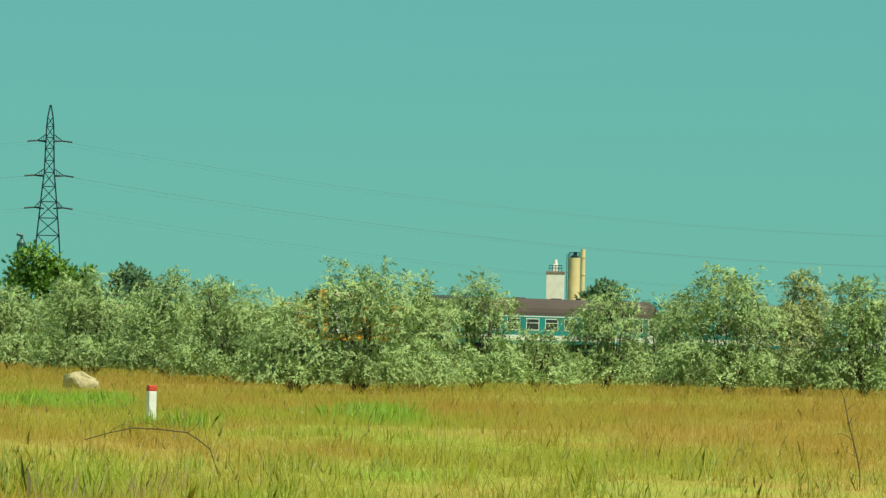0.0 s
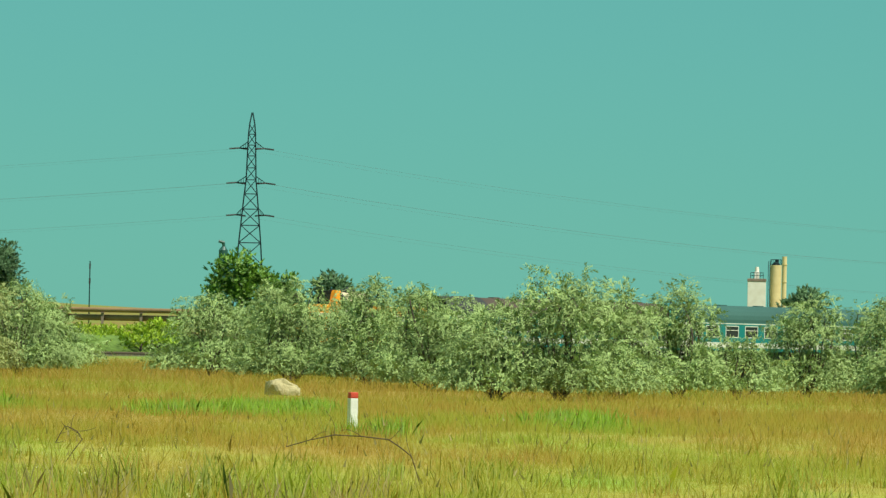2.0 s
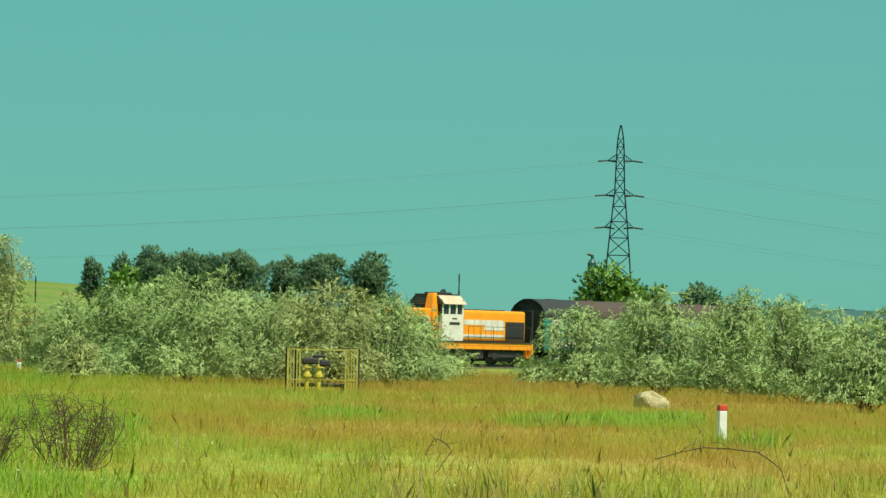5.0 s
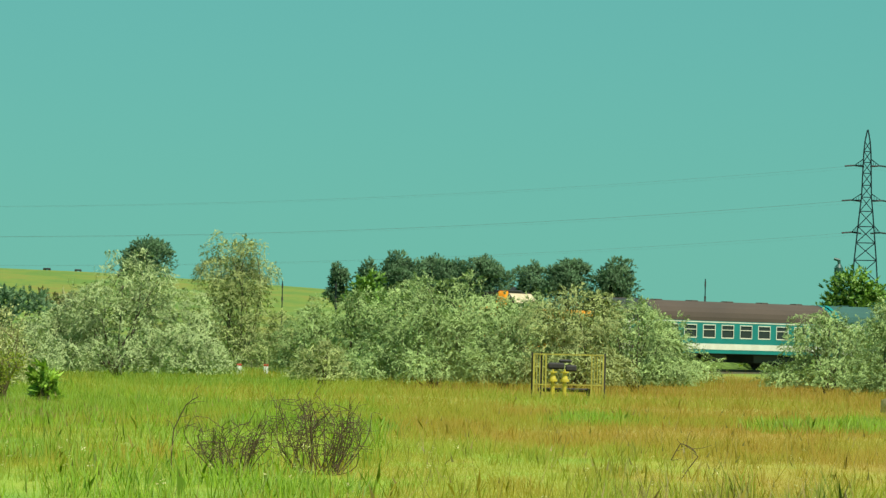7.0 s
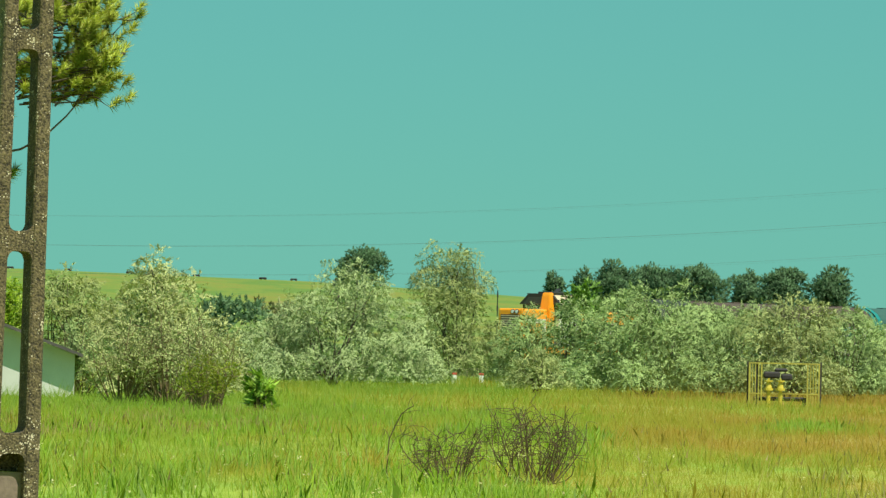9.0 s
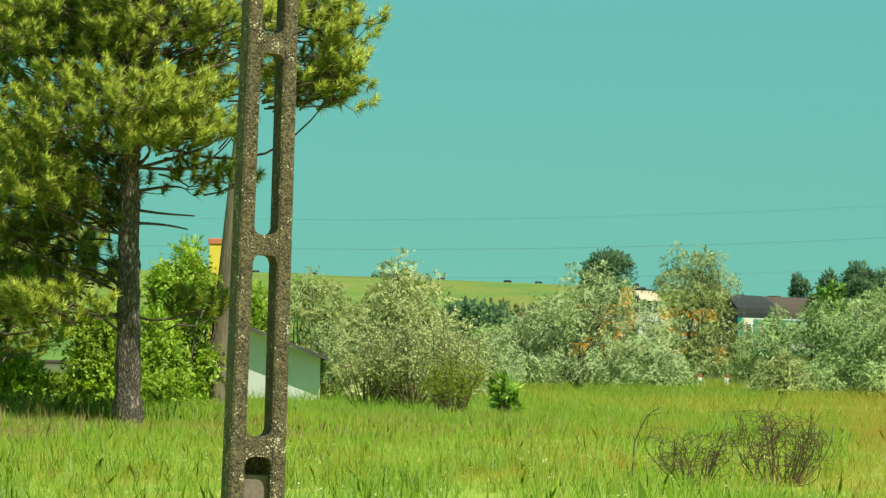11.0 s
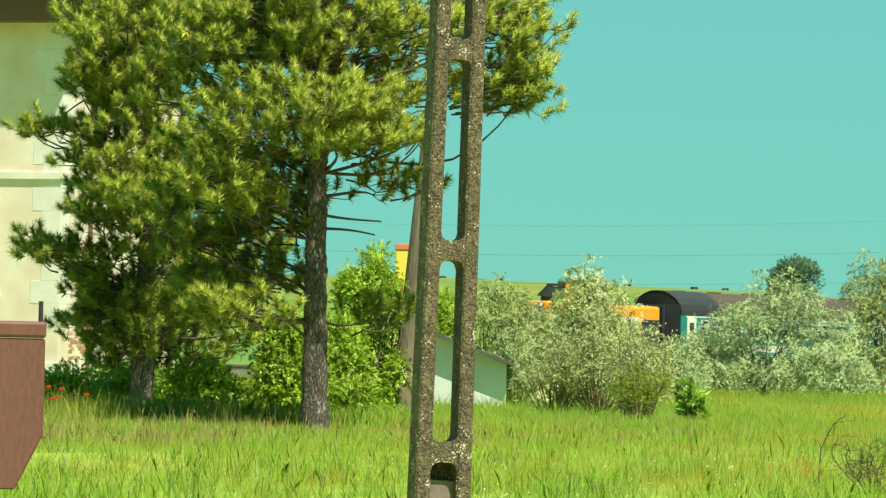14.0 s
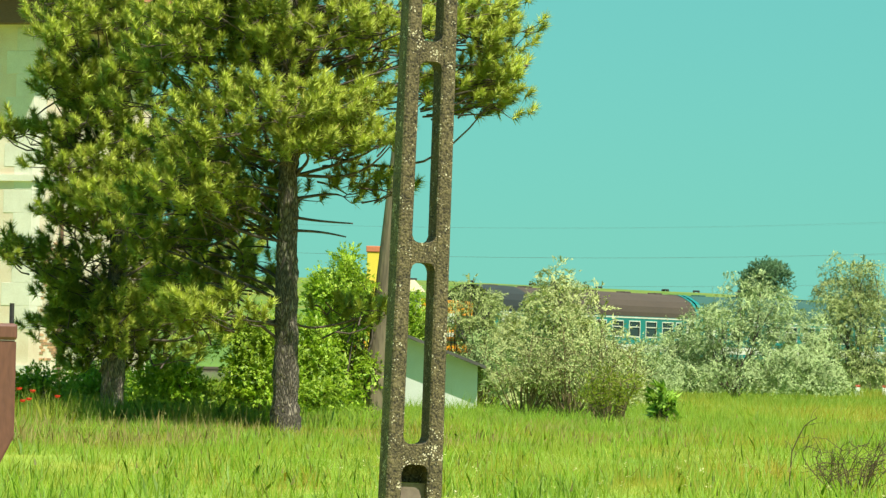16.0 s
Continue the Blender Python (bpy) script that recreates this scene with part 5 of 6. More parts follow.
# ---- station house ----
def house():
    m = Matrix.Translation(at(-14.43, 140)) @ pose(0, 0, 0, 0, 0, 14.43 - 24)
    h = thing("station_house", m, "old two-storey station house of cream plaster and brick with pale quoins", "house")
    W, D, H = 9.0, 8.0, 10.3
    part("wall", boxes((-W, 0, 0, 0.4, 0, H)), PLASTER, h, "worn cream plaster wall")
    part("wall", boxes((-0.4, 0, 0.402, D, 0, H)), PLASTER, h, "side wall of cream plaster")
    part("wall", boxes((-W, 0, D + 0.002, D + 0.4, 0, H)), PLASTER, h)
    part("wall", boxes((-W, -W + 0.4, 0.402, D, 0, H)), PLASTER, h)
    z = 1.9
    k = 0
    while z < H - 0.4:
        l = 0.85 if k % 2 else 0.55
        q = part("quoin", boxes((-l, 0.009, -0.009, l, z, z + 0.635), bevel=0.006), QUOIN, h, "pale corner stone")
        z += 0.64
        k += 1
    part("string_course", boxes((-W, 0.06, -0.08, 0.0, up(1.75, 140), up(1.75, 140) + 0.18)), QUOIN, h)
    part("string_course", boxes((0.0, 0.07, 0.0, D, up(1.75, 140), up(1.75, 140) + 0.18)), QUOIN, h)
    part("plinth", boxes((-W, 0.04, -0.06, 0.0, 0, 0.9)), QUOIN, h)
    rng = random.Random(4)
    me = None
    for zz in np.arange(0.95, 4.3, 0.085):
        for x in np.arange(0.75, 2.2, 0.27):
            if rng.random() < 0.55 + 0.2 * math.sin(zz * 3):
                continue
            if me is None:
                bq = boxes((0, 0.012, 0, 0.25, 0, 0.07))
                me = bpy.data.meshes.new("brick")
                bq.to_mesh(me)
                bq.free()
                me.materials.append(BRICK)
            o = new("brick", me)
            o.parent = h
            o.matrix_basis = pose(0.001, x + (0.13 if int(zz / 0.085) % 2 else 0), zz)
    wz0, wz1 = up(0.45, 140), up(1.55, 140)
    for x in (-2.6,):
        wdw = part("window", boxes((x - 0.75, x - 0.63, -0.06, 0.0, wz0, wz1), (x + 0.63, x + 0.75, -0.06, 0.0, wz0, wz1), (x - 0.75, x + 0.75, -0.06, 0.0, wz1, wz1 + 0.15)), QUOIN, h)
        part("pane", boxes((x - 0.63, x + 0.63, -0.012, -0.002, wz0, wz1)), PANE, wdw)
        part("sill", boxes((x - 0.85, x + 0.85, -0.14, 0.0, wz0 - 0.1, wz0)), QUOIN, wdw)
    part("downpipe", tube(bmesh.new(), (0.1, 1.9, 0.1), (0.1, 1.9, H), 0.05, 0.05, 10), EAVE, h, "rusty downpipe")
    part("eave", boxes((-W - 0.9, 0.85, -0.75, D + 1.2, H, H + 0.95)), EAVE, h, "wide brown wooden eave")
    bm = bmesh.new()
    v = [bm.verts.new(c) for c in ((-W - 1.3, -1.3, H + 0.96), (1.3, -1.3, H + 0.96), (1.3, D + 1.7, H + 0.96), (-W - 1.3, D + 1.7, H + 0.96), (-W + 3, D / 2, H + 4.1), (-3, D / 2, H + 4.1))]
    for f in ((0, 1, 5, 4), (1, 2, 5), (2, 3, 4, 5), (3, 0, 4), (3, 2, 1, 0)):
        bm.faces.new([v[i] for i in f])
    part("roof", bm, TILE, h)
    return h


house()


def shed():
    m = Matrix.Translation(at(-10.16, 138)) @ pose(0, 0, 0, 0, 0, 10)
    s = thing("shed", m, "low whitewashed shed with a dark sloping roof", "shed")
    zl, zr, W = up(0.08, 138), up(-0.22, 138), 1.95
    bm = bmesh.new()
    f = [bm.verts.new(c) for c in ((-0.8, 0, 0), (W, 0, 0), (W, 0, zr), (-0.8, 0, zl + 0.3))]
    b = [bm.verts.new((c.co.x, 2.6, c.co.z)) for c in f]
    bm.faces.new(f)
    bm.faces.new(b[::-1])
    for k in range(4):
        bm.faces.new((f[k], f[(k + 1) % 4], b[(k + 1) % 4], b[k]))
    bmesh.ops.recalc_face_normals(bm, faces=bm.faces)
    part("wall", bm, SHED_WALL, s, "whitewashed wall")
    bm = bmesh.new()
    sl = (zr - zl - 0.3) / (W + 0.8)
    p0, p1 = (-1.0, zl + 0.3 - 0.2 * sl + 0.01), (W + 0.22, zr + 0.22 * sl + 0.01)
    q = [bm.verts.new(c) for c in ((p0[0], -0.45, p0[1]), (p1[0], -0.45, p1[1]), (p1[0], 2.8, p1[1]), (p0[0], 2.8, p0[1]))]
    t = [bm.verts.new((c.co.x, c.co.y, c.co.z + 0.09)) for c in q]
    bm.faces.new(q[::-1])
    bm.faces.new(t)
    for k in range(4):
        bm.faces.new((q[k], q[(k + 1) % 4], t[(k + 1) % 4], t[k]))
    bmesh.ops.recalc_face_normals(bm, faces=bm.faces)
    part("roof", bm, SHED_ROOF, s, "dark tarred roof")
    return s


shed()
gate = thing("yellow_chimney", Matrix.Translation(at(-10.57, 160)) @ pose(0, 0, 0, 0, 0, 10.5), "yellow plastered chimney stack with a terracotta cap", "chimney")
part("shaft", boxes((-0.17, 0.35, -0.2, 0.32, 0, up(1.04, 160)), bevel=0.02), YELLOW_WALL, gate)
part("cap", boxes((-0.2, 0.38, -0.23, 0.35, up(1.042, 160), up(1.11, 160)), bevel=0.02), CAP, gate)


# ---- field things ----
post = thing("marker_post", Matrix.Translation(at(3.19, 86)) @ pose(0, 0, 0, 0, 0, 20), "white concrete marker post with a red top", "post")
part("shaft", boxes((-0.07, 0.07, -0.07, 0.07, -0.1, up(-0.748, 86)), bevel=0.012), WHITE, post)
part("red_top", boxes((-0.072, 0.072, -0.072, 0.072, up(-0.746, 86), up(-0.68, 86)), bevel=0.012), RED, post, "red painted top")
for az in (-5.06, -4.755):
    q = thing("boundary_stone", Matrix.Translation(at(az, 214)) @ pose(0, 0, 0, 0, 0, 10), "small white boundary stone with a reddish top", "post", "boundary stones by the railway")
    part("shaft", boxes((-0.1, 0.1, -0.1, 0.1, -0.1, up(-0.36, 214)), bevel=0.02), WHITE, q)
    part("red_top", boxes((-0.1, 0.1, -0.1, 0.1, up(-0.358, 214), up(-0.335, 214)), bevel=0.02), RED, q)
rock = thing("boulder", Matrix.Translation(at(2.43, 118, 0.3)), "pale limestone boulder lying in the dry grass", "rock")
bm = bmesh.new()
bmesh.ops.create_icosphere(bm, subdivisions=4, radius=1)
for v in bm.verts:
    c = v.co
    f = 1 + 0.22 * noise.noise(c * 1.6) + 0.08 * noise.noise(c * 5)
    f *= 1 - 0.18 * max(0, c.x)
    v.co = Vector((c.x * 0.46 * f, c.y * 0.35 * f, max(-0.1, min(c.z, 0.6 - 0.3 * abs(c.x + 0.2)) * 0.47 * f * (1 - 0.35 * max(0, c.x + 0.1)))))
part("stone", bm, STONE, rock)


def gas_cage(az, d):
    m = Matrix.Translation(at(az, d)) @ pose(0, 0, 0, 0, 0, 1)
    c = thing("gas_station_cage", m, "yellow steel cage with mesh panels around gas valves", "cage")
    h, w, dp = up(-0.145, d), 0.0137 * d / 2, 1.3
    for x in (-w, -w + 0.36, w - 0.34, w):
        for y in ((0, dp) if abs(abs(x) - w) < 0.01 else (0,)):
            bm = bmesh.new()
            box(bm, x - 0.022, x + 0.022, y - 0.022, y + 0.022, 0, h)
            part("corner_post", bm, YELLOW, c)
    for z in (h, 0.42):
        part("front_rail", boxes((-w, w, -0.02, 0.02, z - 0.035, z)) if z == h else boxes((-w, -w + 0.36, -0.02, 0.02, z - 0.03, z), (w - 0.34, w, -0.02, 0.02, z - 0.03, z)), YELLOW, c)
        part("back_rail", boxes((-w, w, dp - 0.02, dp + 0.02, z - 0.035, z)), YELLOW, c)
        for x in (-w, w):
            part("side_rail", boxes((x - 0.02, x + 0.02, 0.022, dp - 0.022, z - 0.035, z)), YELLOW, c)
    for a, b, n in ((-w + 0.09, -w + 0.27, 3), (w - 0.25, w - 0.09, 3)):
        for x in np.linspace(a, b, n):
            part("bar", boxes((x - 0.014, x + 0.014, -0.012, 0.012, 0.1, h - 0.036)), YELLOW, c)
    for x in (-w, w):
        for y in np.linspace(0.15, dp - 0.15, 6):
            part("bar", boxes((x - 0.01, x + 0.01, y - 0.016, y + 0.016, 0.1, h - 0.036)), YELLOW, c)
    for x in (-w - 0.05, -w + 0.22, w + 0.05):
        part("support_post", boxes((x - 0.025, x + 0.025, 0.03, 0.08, 0, h + 0.04)), DARK, c, "dark rusty post")
    for x in (-0.46, -0.11):
        bm = bmesh.new()
        tube(bm, (x, 0.15, 0.0), (x, 0.15, 0.5), 0.06, 0.06, 12)
        tube(bm, (x, 0.15, 0.5), (x, 0.15, 0.57), 0.14, 0.14, 12)
        tube(bm, (x, 0.15, 0.57), (x, 0.15, 0.76), 0.1, 0.06, 12)
        tube(bm, (x, 0.15, 0.76), (x, 0.15, 0.8), 0.13, 0.13, 12)
        tube(bm, (x, 0.15, 0.8), (x, 0.15, 0.86), 0.025, 0.025, 8)
        bmesh.ops.recalc_face_normals(bm, faces=bm.faces)
        part("valve", bm, YELLOW_VALVE, c, "bright yellow gas valve")
    bm = bmesh.new()
    tube(bm, (-0.9, 0.5, 0.25), (0.6, 0.5, 0.25), 0.06, 0.06, 10)
    tube(bm, (0.6, 0.5, 0.0), (0.6, 0.5, 0.3), 0.06, 0.06, 10)
    part("meter_box", boxes((-0.62, -0.12, 0.4, 0.7, 0.86, 1.06), (-0.1, 0.24, 0.4, 0.7, 0.8, 1.0), (-0.3, 0.1, 0.45, 0.65, 1.06, 1.16), bevel=0.05), DARK, c, "dark gas meters")
    part("pipework", bm, DARK, c, "dark gas pipework")
    return c


gas_cage(-1.335, 150)


# ---- distance ----
def pylon(az, d, top, detail=True):
    p = at(az, d)
    gz0 = float(ground_z(np.array(p.x), np.array(p.y)))
    t = thing("power_pylon", Matrix.Translation((p.x, p.y, gz0)) @ pose(0, 0, 0, 0, 0, -az), "grey steel lattice pylon carrying three levels of wires", "pylon", "pylons of the power line")
    H = top - gz0
    zz = [0, 0.17, 0.3, 0.4, 0.48, 0.555, 0.625, 0.69, 0.745, 0.8, 0.85, 0.9, 0.945, 1.0]

    def half(u):
        return float(np.interp(u, [0, 0.40, 0.62, 0.69, 0.85, 0.93, 1.0], [2.0, 1.3, 0.78, 0.58, 0.46, 0.38, 0.04]))

    for sx in (-1, 1):
        for sy in (-1, 1):
            bm = bmesh.new()
            for a, b in zip(zz, zz[1:]):
                tube(bm, (sx * half(a), sy * half(a), a * H), (sx * half(b), sy * half(b), b * H), 0.11, 0.11, 4)
            part("leg", bm, STEEL, t)
    bm = bmesh.new()
    for a, b in zip(zz, zz[1:-1]):
        sub = 1
        for s in range(sub):
            u0, u1 = a + (b - a) * s / sub, a + (b - a) * (s + 1) / sub
            h0, h1 = half(u0), half(u1)
            for q in range(4):
                c, s1 = ((1, -1), (1, 1), (-1, 1), (-1, -1))[q], ((1, 1), (-1, 1), (-1, -1), (1, -1))[q]
                tube(bm, (c[0] * h0, c[1] * h0, u0 * H), (s1[0] * h1, s1[1] * h1, u1 * H), 0.05, 0.05, 3)
                tube(bm, (s1[0] * h0, s1[1] * h0, u0 * H), (c[0] * h1, c[1] * h1, u1 * H), 0.05, 0.05, 3)
                tube(bm, (c[0] * h0, c[1] * h0, u0 * H), (s1[0] * h0, s1[1] * h0, u0 * H), 0.05, 0.05, 3)
    part("bracing", bm, STEEL, t)
    ends = []
    for el, ratio in ((2.054, 1.5), (1.663, 1.75), (1.3, 1.7)):
        z = (1.7 + d * math.tan(radians(el)) - gz0) if detail else H * (0.86, 0.72, 0.58)[len(ends) // 2]
        for s in (-1, 1):
            bm = bmesh.new()
            hw = half(z / H)
            for y in (-hw, hw):
                tube(bm, (s * hw, y, z), (s * ratio, 0, z), 0.05, 0.04, 4)
                tube(bm, (s * hw, y, z + 0.75), (s * ratio, 0, z), 0.045, 0.035, 4)
            for k in range(1, 4):
                x = hw + (ratio - hw) * k / 4
                tube(bm, (s * x, hw * (1 - k / 4), z), (s * x, -hw * (1 - k / 4), z), 0.03, 0.03, 3)
                tube(bm, (s * x, 0, z), (s * x, 0, z + 0.75 * (1 - k / 4)), 0.03, 0.03, 3)
            arm = part("cross_arm", bm, STEEL, t)
            for w in (-1, 1):
                bm = bmesh.new()
                a, b = Vector((s * ratio, 0, z)), Vector((s * ratio + w * 1.15, w * 0.5, z - 0.12))
                for k in range(7):
                    q = a.lerp(b, (k + 0.5) / 7)
                    tube(bm, q - (b - a) / 22, q + (b - a) / 22, 0.1, 0.1, 8)
                tube(bm, a, b, 0.035, 0.035, 6)
                part("insulator", bm, INSULATOR, arm, "brown insulator string")
            ends.append(t.matrix_basis @ Vector((s * ratio, 0, z - 0.05)))
    ends.append(t.matrix_basis @ Vector((0, 0, H)))
    return ends


main = pylon(1.985, 600, up(2.457, 600))
east = pylon(20.0, 820, 32.0, False)
west = pylon(-23.0, 700, 30.0, False)


def wire(a, b, sag, r=0.022):
    n = 40
    pts = []
    for k in range(n + 1):
        u = k / n
        p = a.lerp(b, u) - Vector((0, 0, 4 * sag * u * (1 - u)))
        pts.append((p, r))
    ob = part("power_line_wire", branch_mesh("power_line_wire", [pts], WIRE, 4))
    tagged(ob, "thin sagging power line wire between pylons", "wire", "wires of the power line")


for k in range(6):
    wire(main[k], east[k], 9.6, (0.006, 0.009, 0.006, 0.014, 0.006, 0.009)[k])
    wire(main[k], west[k], 8.6, (0.008, 0.004, 0.014, 0.004, 0.009, 0.004)[k])


def silo_group():
    d = 640
    q = at(7.727, d)
    z0 = float(ground_z(np.array(q.x), np.array(q.y)))
    s = thing("silo_tower", Matrix.Translation((q.x, q.y, z0)) @ pose(0, 0, 0, 0, 0, -7.7), "white square silo tower with a railing on top", "silo")
    t = up(0.70, d) - z0
    part("shaft", boxes((-1.15, 1.15, -1.15, 1.15, 0, t - 0.35), bevel=0.04), SILO_WHITE, s)
    part("coping", boxes((-1.2, 1.2, -1.2, 1.2, t - 0.348, t), bevel=0.03), CONCRETE_SMOOTH, s)
    for y in (-0.9, 0.9):
        bm = bmesh.new()
        for x in np.linspace(-0.8, 0.8, 5):
            tube(bm, (x, y, t), (x, y, t + 0.75), 0.03, 0.03, 4)
        for z in (0.4, 0.75):
            tube(bm, (-0.8, y, t + z), (0.8, y, t + z), 0.03, 0.03, 4)
        part("railing", bm, STEEL, s)
    bm = boxes((-0.3, 0.3, -0.3, 0.3, t, t + 0.85), bevel=0.03)
    tube(bm, (0, 0, t + 0.85), (0, 0, t + 1.5), 0.28, 0.2, 12)
    part("filter_head", bm, SILO_WHITE, s)
    q = at(7.94, d + 2)
    c = thing("round_silo", Matrix.Translation((q.x, q.y, z0)), "cream cylindrical cement silo with a railed top", "silo")
    t = up(0.86, d) - z0
    bm = bmesh.new()
    tube(bm, (0, 0, 0), (0, 0, t), 0.72, 0.72, 32)
    part("drum", bm, SILO_CREAM, c)
    bm = bmesh.new()
    tube(bm, (0, 0, t), (0, 0, t + 0.4), 0.55, 0.3, 20)
    tube(bm, (0.1, 0, t + 0.4), (0.1, 0, t + 0.75), 0.25, 0.25, 12)
    part("top_filter", bm, STEEL, c)
    bm = bmesh.new()
    for k in range(10):
        a = k * 0.628
        tube(bm, (0.7 * math.cos(a), 0.7 * math.sin(a), t), (0.7 * math.cos(a), 0.7 * math.sin(a), t + 0.7), 0.025, 0.025, 4)
        b2 = a + 0.628
        tube(bm, (0.7 * math.cos(a), 0.7 * math.sin(a), t + 0.7), (0.7 * math.cos(b2), 0.7 * math.sin(b2), t + 0.7), 0.025, 0.025, 4)
    part("railing", bm, STEEL, c)
    bm = bmesh.new()
    for x in (-1.0, -0.8):
        tube(bm, (x, -0.2, 0), (x, -0.2, t + 0.5), 0.035, 0.035, 4)
    for z in np.arange(0.5, t, 0.6):
        tube(bm, (-1.0, -0.2, z), (-0.8, -0.2, z), 0.025, 0.025, 3)
    part("ladder", bm, STEEL, c)
    q = at(8.035, d - 1)
    e = thing("flue_stack", Matrix.Translation((q.x, q.y, z0)), "slim cream flue pipe beside the silos", "chimney")
    bm = bmesh.new()
    tube(bm, (0, 0, 0), (0, 0, up(0.955, d) - z0), 0.3, 0.3, 16)
    part("pipe", bm, SILO_CREAM, e)
    bm = bmesh.new()
    for z in np.arange(3, up(0.955, d) - z0, 2.2):
        tube(bm, (0, 0, z), (0, 0, z + 0.12), 0.36, 0.36, 16)
    part("flanges", bm, SILO_CREAM, e)


silo_group()
q = at(1.69, 430)
vent = thing("vent_stack", Matrix.Translation((q.x, q.y, 0)), "dark green iron vent stack with a bent cowl", "chimney")
zt = up(0.93, 430)
bm = bmesh.new()
tube(bm, (0, 0, 0), (0, 0, zt - 0.25), 0.36, 0.38, 16)
tube(bm, (0, 0, zt - 0.25), (0.03, 0, zt + 0.05), 0.38, 0.16, 16)
part("drum", bm, GREEN_IRON, vent)
bm = bmesh.new()
tube(bm, (0.03, 0, zt), (0.0, 0, zt + 0.4), 0.13, 0.13, 10)
tube(bm, (0.08, 0, zt + 0.36), (-0.42, 0, zt + 0.5), 0.14, 0.12, 10)
part("cowl", bm, GREEN_IRON, vent)


# district heating pipes on trestles behind the railway
def heating_pipe(z, off, r):
    a, b = at(-2.2, 345 + off), at(3.0, 330 + off)
    p = thing("heating_pipe", Matrix.Translation((0, 0, 0)), "thick rusty insulated pipeline on low trestles", "pipeline", "pipelines behind the railway")
    n = 12
    for k in range(n):
        s, e = a.lerp(b, k / n), a.lerp(b, (k + 1) / n)
        part("pipe", tube(bmesh.new(), (s.x, s.y, z), (e.x, e.y, z), r, r, 16), RUST, p)
    for k in range(n + 1):
        s = a.lerp(b, k / n)
        bm = boxes((s.x - 0.09, s.x + 0.09, s.y - 0.25, s.y + 0.25, -0.1, z - r * 0.9))
        box(bm, s.x - 0.13, s.x + 0.13, s.y - 0.35, s.y + 0.35, z - r * 1.15, z - r * 0.88)
        part("trestle", bm, CONCRETE_SMOOTH, p)
    for k in range(3 * n):
        s = a.lerp(b, (k + 0.5) / (3 * n))
        u = (b - a).normalized() * 0.06
        bm = bmesh.new()
        tube(bm, (s.x - u.x, s.y - u.y, z), (s.x + u.x, s.y + u.y, z), r * 1.05, r * 1.05, 16)
        part("band", bm, RUST, p)


heating_pipe(up(0.19, 340), 0.0, 0.16)
heating_pipe(up(0.105, 340), 0.3, 0.2)
v, f = sweep([(-4.6, -0.9), (-7.5, 0.95), (-12, 1.05), (-17, -0.9)], -60, 60, 4)
bank = part("embankment", np_mesh("embankment", v, f, BANK))
tagged(bank, "green grassy bank behind the railway", "embankment", kind="structure")


def mast(az, d, el, name="signal_mast", label="thin grey telegraph mast with a short cap"):
    q = at(az, d)
    z0 = float(ground_z(np.array(q.x), np.array(q.y)))
    m = thing(name, Matrix.Translation((q.x, q.y, z0)), label, "mast", "masts in the distance")
    t = up(el, d) - z0
    bm = bmesh.new()
    tube(bm, (0, 0, -0.1), (0, 0, t), 0.05, 0.04, 8)
    part("shaft", bm, STEEL, m)
    part("head", boxes((-0.06, 0.06, -0.06, 0.06, t - 0.6, t - 0.2)), DARK, m)
    part("signal_box", boxes((-0.07, 0.07, -0.07, 0.07, t - 1.7, t - 1.3)), DARK, m)


mast(0.19, 380, 0.74)
mast(-4.59, 420, 0.61)
mast(-3.985, 420, 0.62)
mast(9.95, 400, 0.5)
rng = random.Random(9)
for az, dist in ((-10.1, 840), (-9.45, 835), (-8.75, 838), (-8.0, 842), (-7.25, 838), (-6.9, 836), (-5.9, 838), (-9.9, 842)):
    q = at(az, dist)
    z0 = float(ground_z(np.array(q.x), np.array(q.y)))
    b = thing("hay_wagon", Matrix.Translation((q.x, q.y, z0 + 0.02)) @ pose(0, 0, 0, 0, 0, rng.uniform(-20, 20)), "small dark cart standing on the crest of the hill", "cart", "carts on the hill")
    part("load", boxes((-0.55, 0.55, -0.4, 0.4, 0.15, 0.42), bevel=0.1), DARK, b)
    for x in (-0.4, 0.4):
        part("wheel", tube(bmesh.new(), (x, -0.4, 0.12), (x, 0.4, 0.12), 0.13, 0.13, 12), DARK, b)


# ---- grass ----
grass("tall_grass", 390000, 42, 115, -15.2, 12, 0.35, 0.0075, "tall meadow grass, green and straw-coloured", 1)
grass("far_grass", 150000, 110, 235, -15.2, 12, 0.37, 0.011, "dry meadow grass in the distance", 2)


def plumes():
    """Seed heads standing above the grass."""
    rng = np.random.default_rng(8)
    n = 700
    d, a = rng.uniform(42, 95, n), np.radians(rng.uniform(-16, 13, n))
    h = rng.uniform(0.36, 0.62, n)
    p = np.stack([d * np.sin(a), d * np.cos(a), h], 1)
    w = unit(np.stack([rng.normal(size=n) * 0.35, rng.normal(size=n) * 0.35, np.ones(n)], 1))
    heads = leaf_mesh("seed_heads", p, w, 0.11, 0.022, STRAW, rng)
    ob = part("seed_heads", heads, STRAW)
    tagged(ob, "pale seed heads of wild grasses", "grass", kind="stuff")
    s = np.array([0.004, 0, 0])
    foot = p - w * h[:, None]
    v = np.stack([foot - s, foot + s, p + w * 0.02], 1).reshape(-1, 3)
    ob = part("grass_stalks", np_mesh("grass_stalks", v, np.arange(3 * n).reshape(-1, 3), STRAW))
    tagged(ob, "thin straw-coloured grass stalks", "grass", kind="stuff")


plumes()


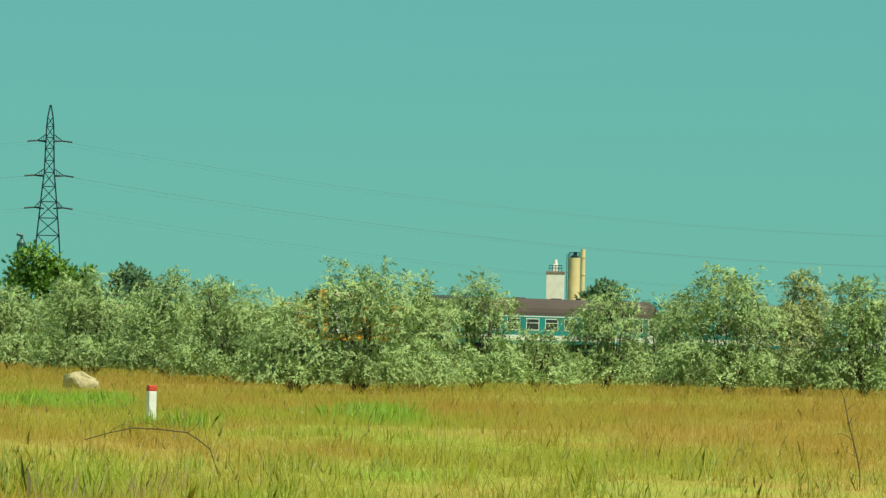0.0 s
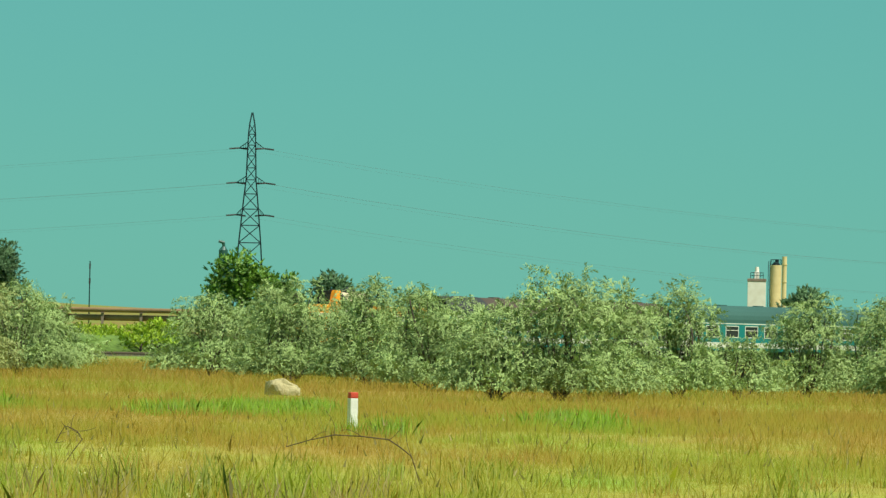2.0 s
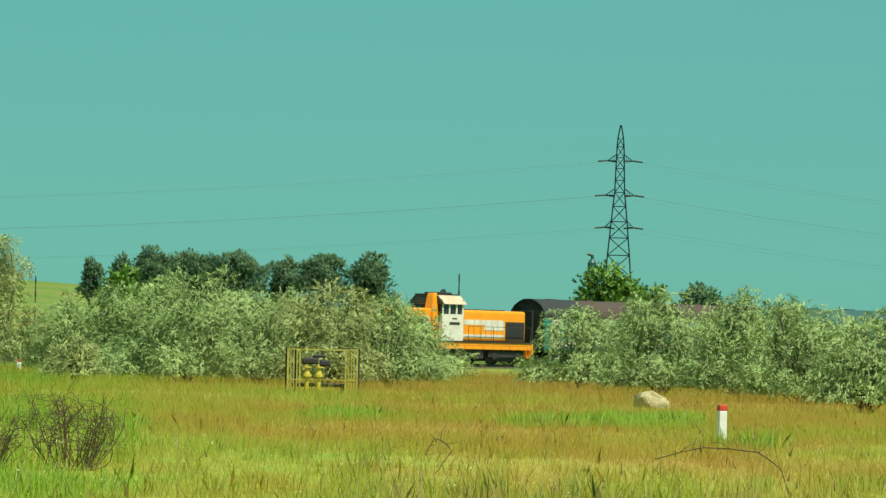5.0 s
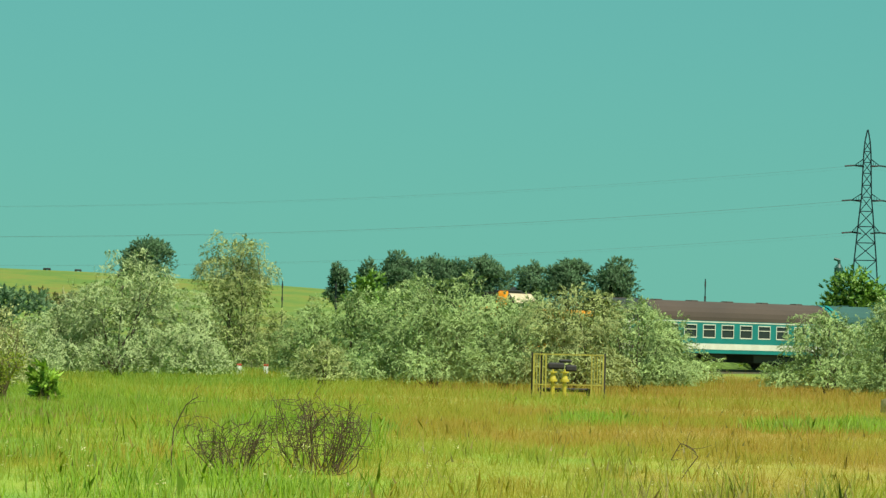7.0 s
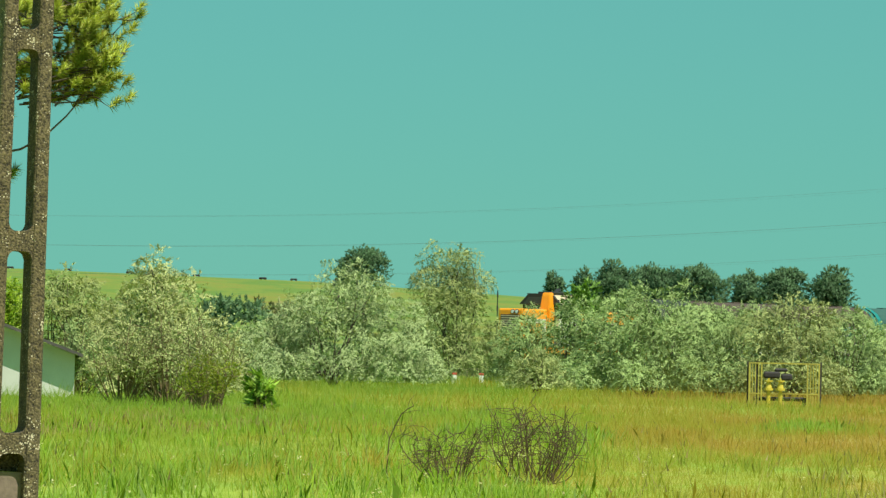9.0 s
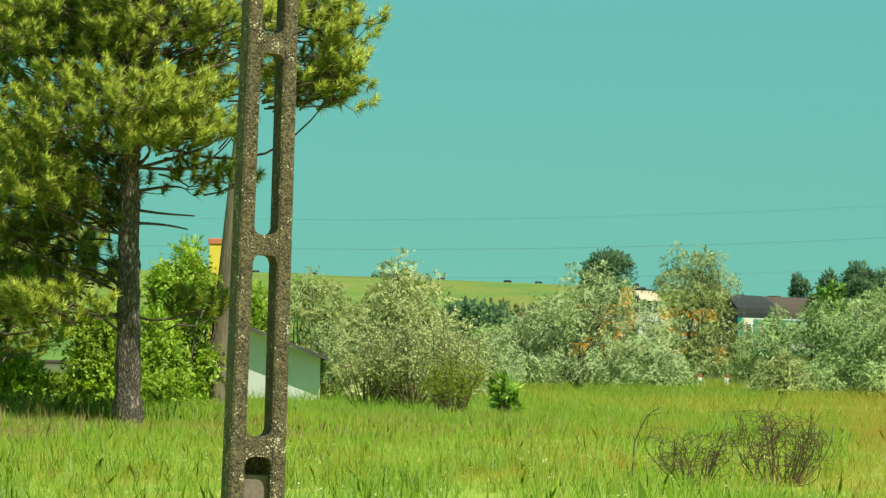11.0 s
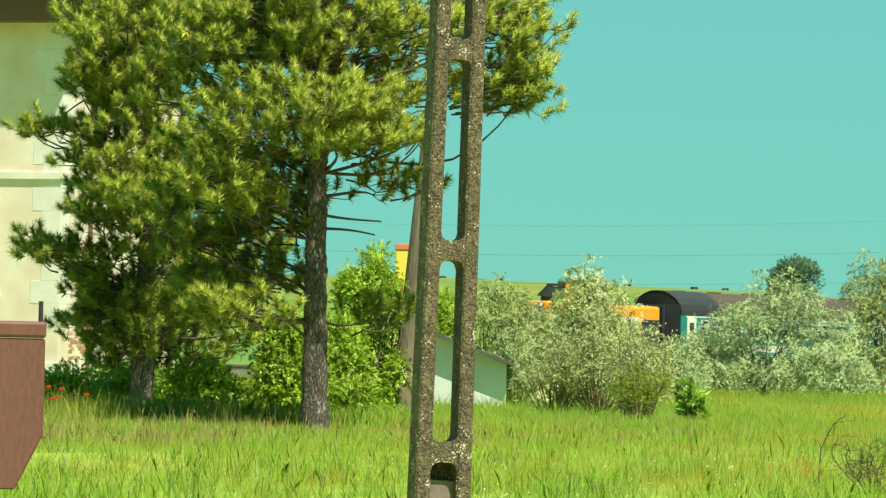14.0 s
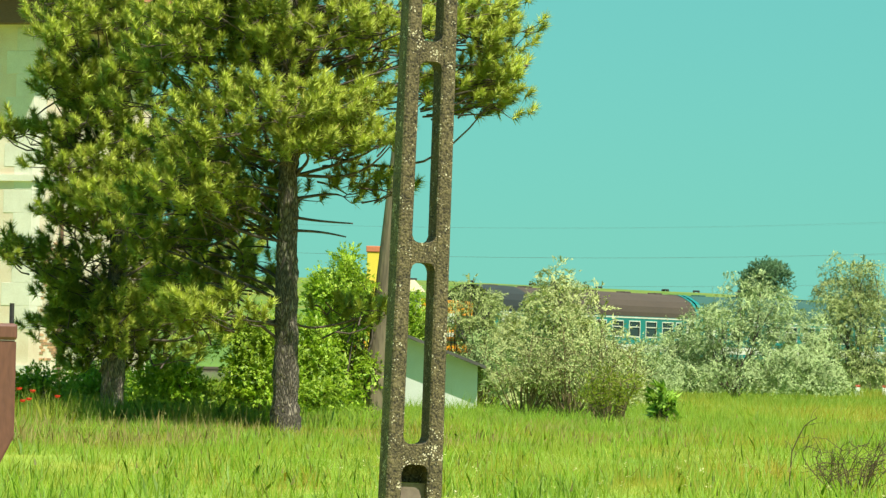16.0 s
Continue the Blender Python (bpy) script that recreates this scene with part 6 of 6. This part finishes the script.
def flower_heads():
    """Small pale flowers scattered over the near grass."""
    rng = np.random.default_rng(18)
    n = 90
    d, a = rng.uniform(42, 62, n), np.radians(rng.uniform(-11, 1.5, n))
    h = rng.uniform(0.3, 0.48, n)
    k = 5
    p = np.repeat(np.stack([d * np.sin(a), d * np.cos(a), h], 1), k, 0) + rng.normal(size=(n * k, 3)) * 0.012
    ob = part("flower_heads", leaf_mesh("flower_heads", p, unit(rng.normal(size=(n * k, 3)) + np.array([0, -0.4, 0.6])), 0.024, 0.018, FLOWER, rng))
    tagged(ob, "tiny pale yellow wild flowers in the grass", "flowers", kind="stuff")


flower_heads()


def tufts(name, count, blades, d0, d1, az0, az1, h, spread, material, label, seed):
    """Clumps of taller blades that fan out from one foot."""
    rng = np.random.default_rng(seed)
    d, a = d0 + (d1 - d0) * rng.uniform(0, 1, count) ** 1.3, np.radians(rng.uniform(az0, az1, count))
    if az1 - az0 < 1:
        a = np.radians(rng.normal((az0 + az1) / 2, (az1 - az0) / 3, count))
        d = rng.normal((d0 + d1) / 2, (d1 - d0) / 3.5, count)
    foot = np.repeat(np.stack([d * np.sin(a), d * np.cos(a), np.full(count, -0.03)], 1), blades, 0)
    hh = np.repeat(h * rng.uniform(0.6, 1.25, count), blades) * rng.uniform(0.45, 1.05, count * blades)
    n = count * blades
    fan = rng.normal(size=(n, 3)) * 0.28
    foot[:, :2] += rng.normal(size=(n, 2)) * spread
    fan[:, 2] = 1
    fan = unit(fan)
    bend = rng.normal(size=(n, 3)) * 0.12
    bend[:, 2] = -0.05
    t = rng.uniform(0, 6.28, n)
    s = np.stack([np.cos(t), 0.5 * np.sin(t), np.zeros(n)], 1) * 0.007
    mid = foot + fan * hh[:, None] * 0.6
    tip = mid + unit(fan + bend * 2.2) * hh[:, None] * 0.42
    v = np.stack([foot - s, foot + s, mid + s * 0.7, tip, mid - s * 0.7], 1).reshape(-1, 3)
    ob = part(name, np_mesh(name, v, np.arange(5 * n).reshape(-1, 5), material, unit(rng.normal(size=(n, 3)) * 0.35 + np.array([0, -0.25, 1]))))
    tagged(ob, label, "grass", kind="stuff")


tufts("grass_tufts", 1400, 30, 44, 165, -16, 13, 0.34, 0.14, BLADES, "taller clumps of meadow grass", 31)
tufts("green_tufts", 480, 52, 46, 150, -16, -3.5, 0.4, 0.2, FRESH, "fresh green clumps of tall grass", 32)
tufts("dark_tufts", 50, 30, 42, 66, -1, 13, 0.36, 0.12, SEDGE, "darker olive tufts of coarse grass", 33)
tufts("tall_tufts", 12, 40, 48, 54, 0.1, 2.6, 0.55, 0.1, SEDGE, "tall dark tussocks of coarse grass", 51)
tufts("tall_tufts", 12, 36, 49, 60, -1.5, 11, 0.4, 0.1, SEDGE, "tall dark tussocks of coarse grass", 52)
tufts("herb_tufts", 50, 50, 80, 90, -15.2, -10.4, 0.3, 0.22, FRESH, "tall green herbs and grass under the pines", 53)
tufts("seed_tufts", 60, 24, 78, 92, -15.2, -11.7, 0.5, 0.22, STRAW, "tall straw-coloured seeding grass by the pines", 54)
tufts("seed_tufts", 26, 14, 47, 54, -1.5, 4.5, 0.46, 0.16, STRAW, "tall straw stems at the near edge of the meadow", 55)
tufts("brown_tufts", 170, 40, 84, 112, -16, -6.6, 0.32, 0.25, STRAW, "brownish seeding grass by the shrubs", 34)
tufts("herb_tufts", 90, 60, 84, 96, -15.2, -11.7, 0.32, 0.2, FRESH, "tall green herbs and grass under the pines", 35)
tufts("herb_tufts", 70, 40, 84, 100, -15.2, -9.0, 0.32, 0.2, SEDGE, "tall olive grass under the pines", 36)
tufts("herb_tufts", 150, 40, 94, 97, -14.6, -11.8, 0.72, 0.26, SEDGE, "tall olive grass under the pines", 37)
tufts("herb_tufts", 60, 40, 94, 98, -14.2, -10.6, 0.6, 0.26, FRESH, "tall green herbs and grass under the pines", 38)
for k, (az, d, n) in enumerate(((5.7, 96, 14), (2.0, 103, 26), (2.6, 104, 26), (3.35, 84, 4), (-1.2, 104, 14), (1.2, 100, 10), (-4.6, 92, 30), (-3.9, 88, 20))):
    tufts("fresh_patch", n, 130, d - 4, d + 4, az - 0.35, az + 0.35, 0.4, 0.24, FRESH, "patch of fresh green grass in the dry meadow", 40 + k)


motions()
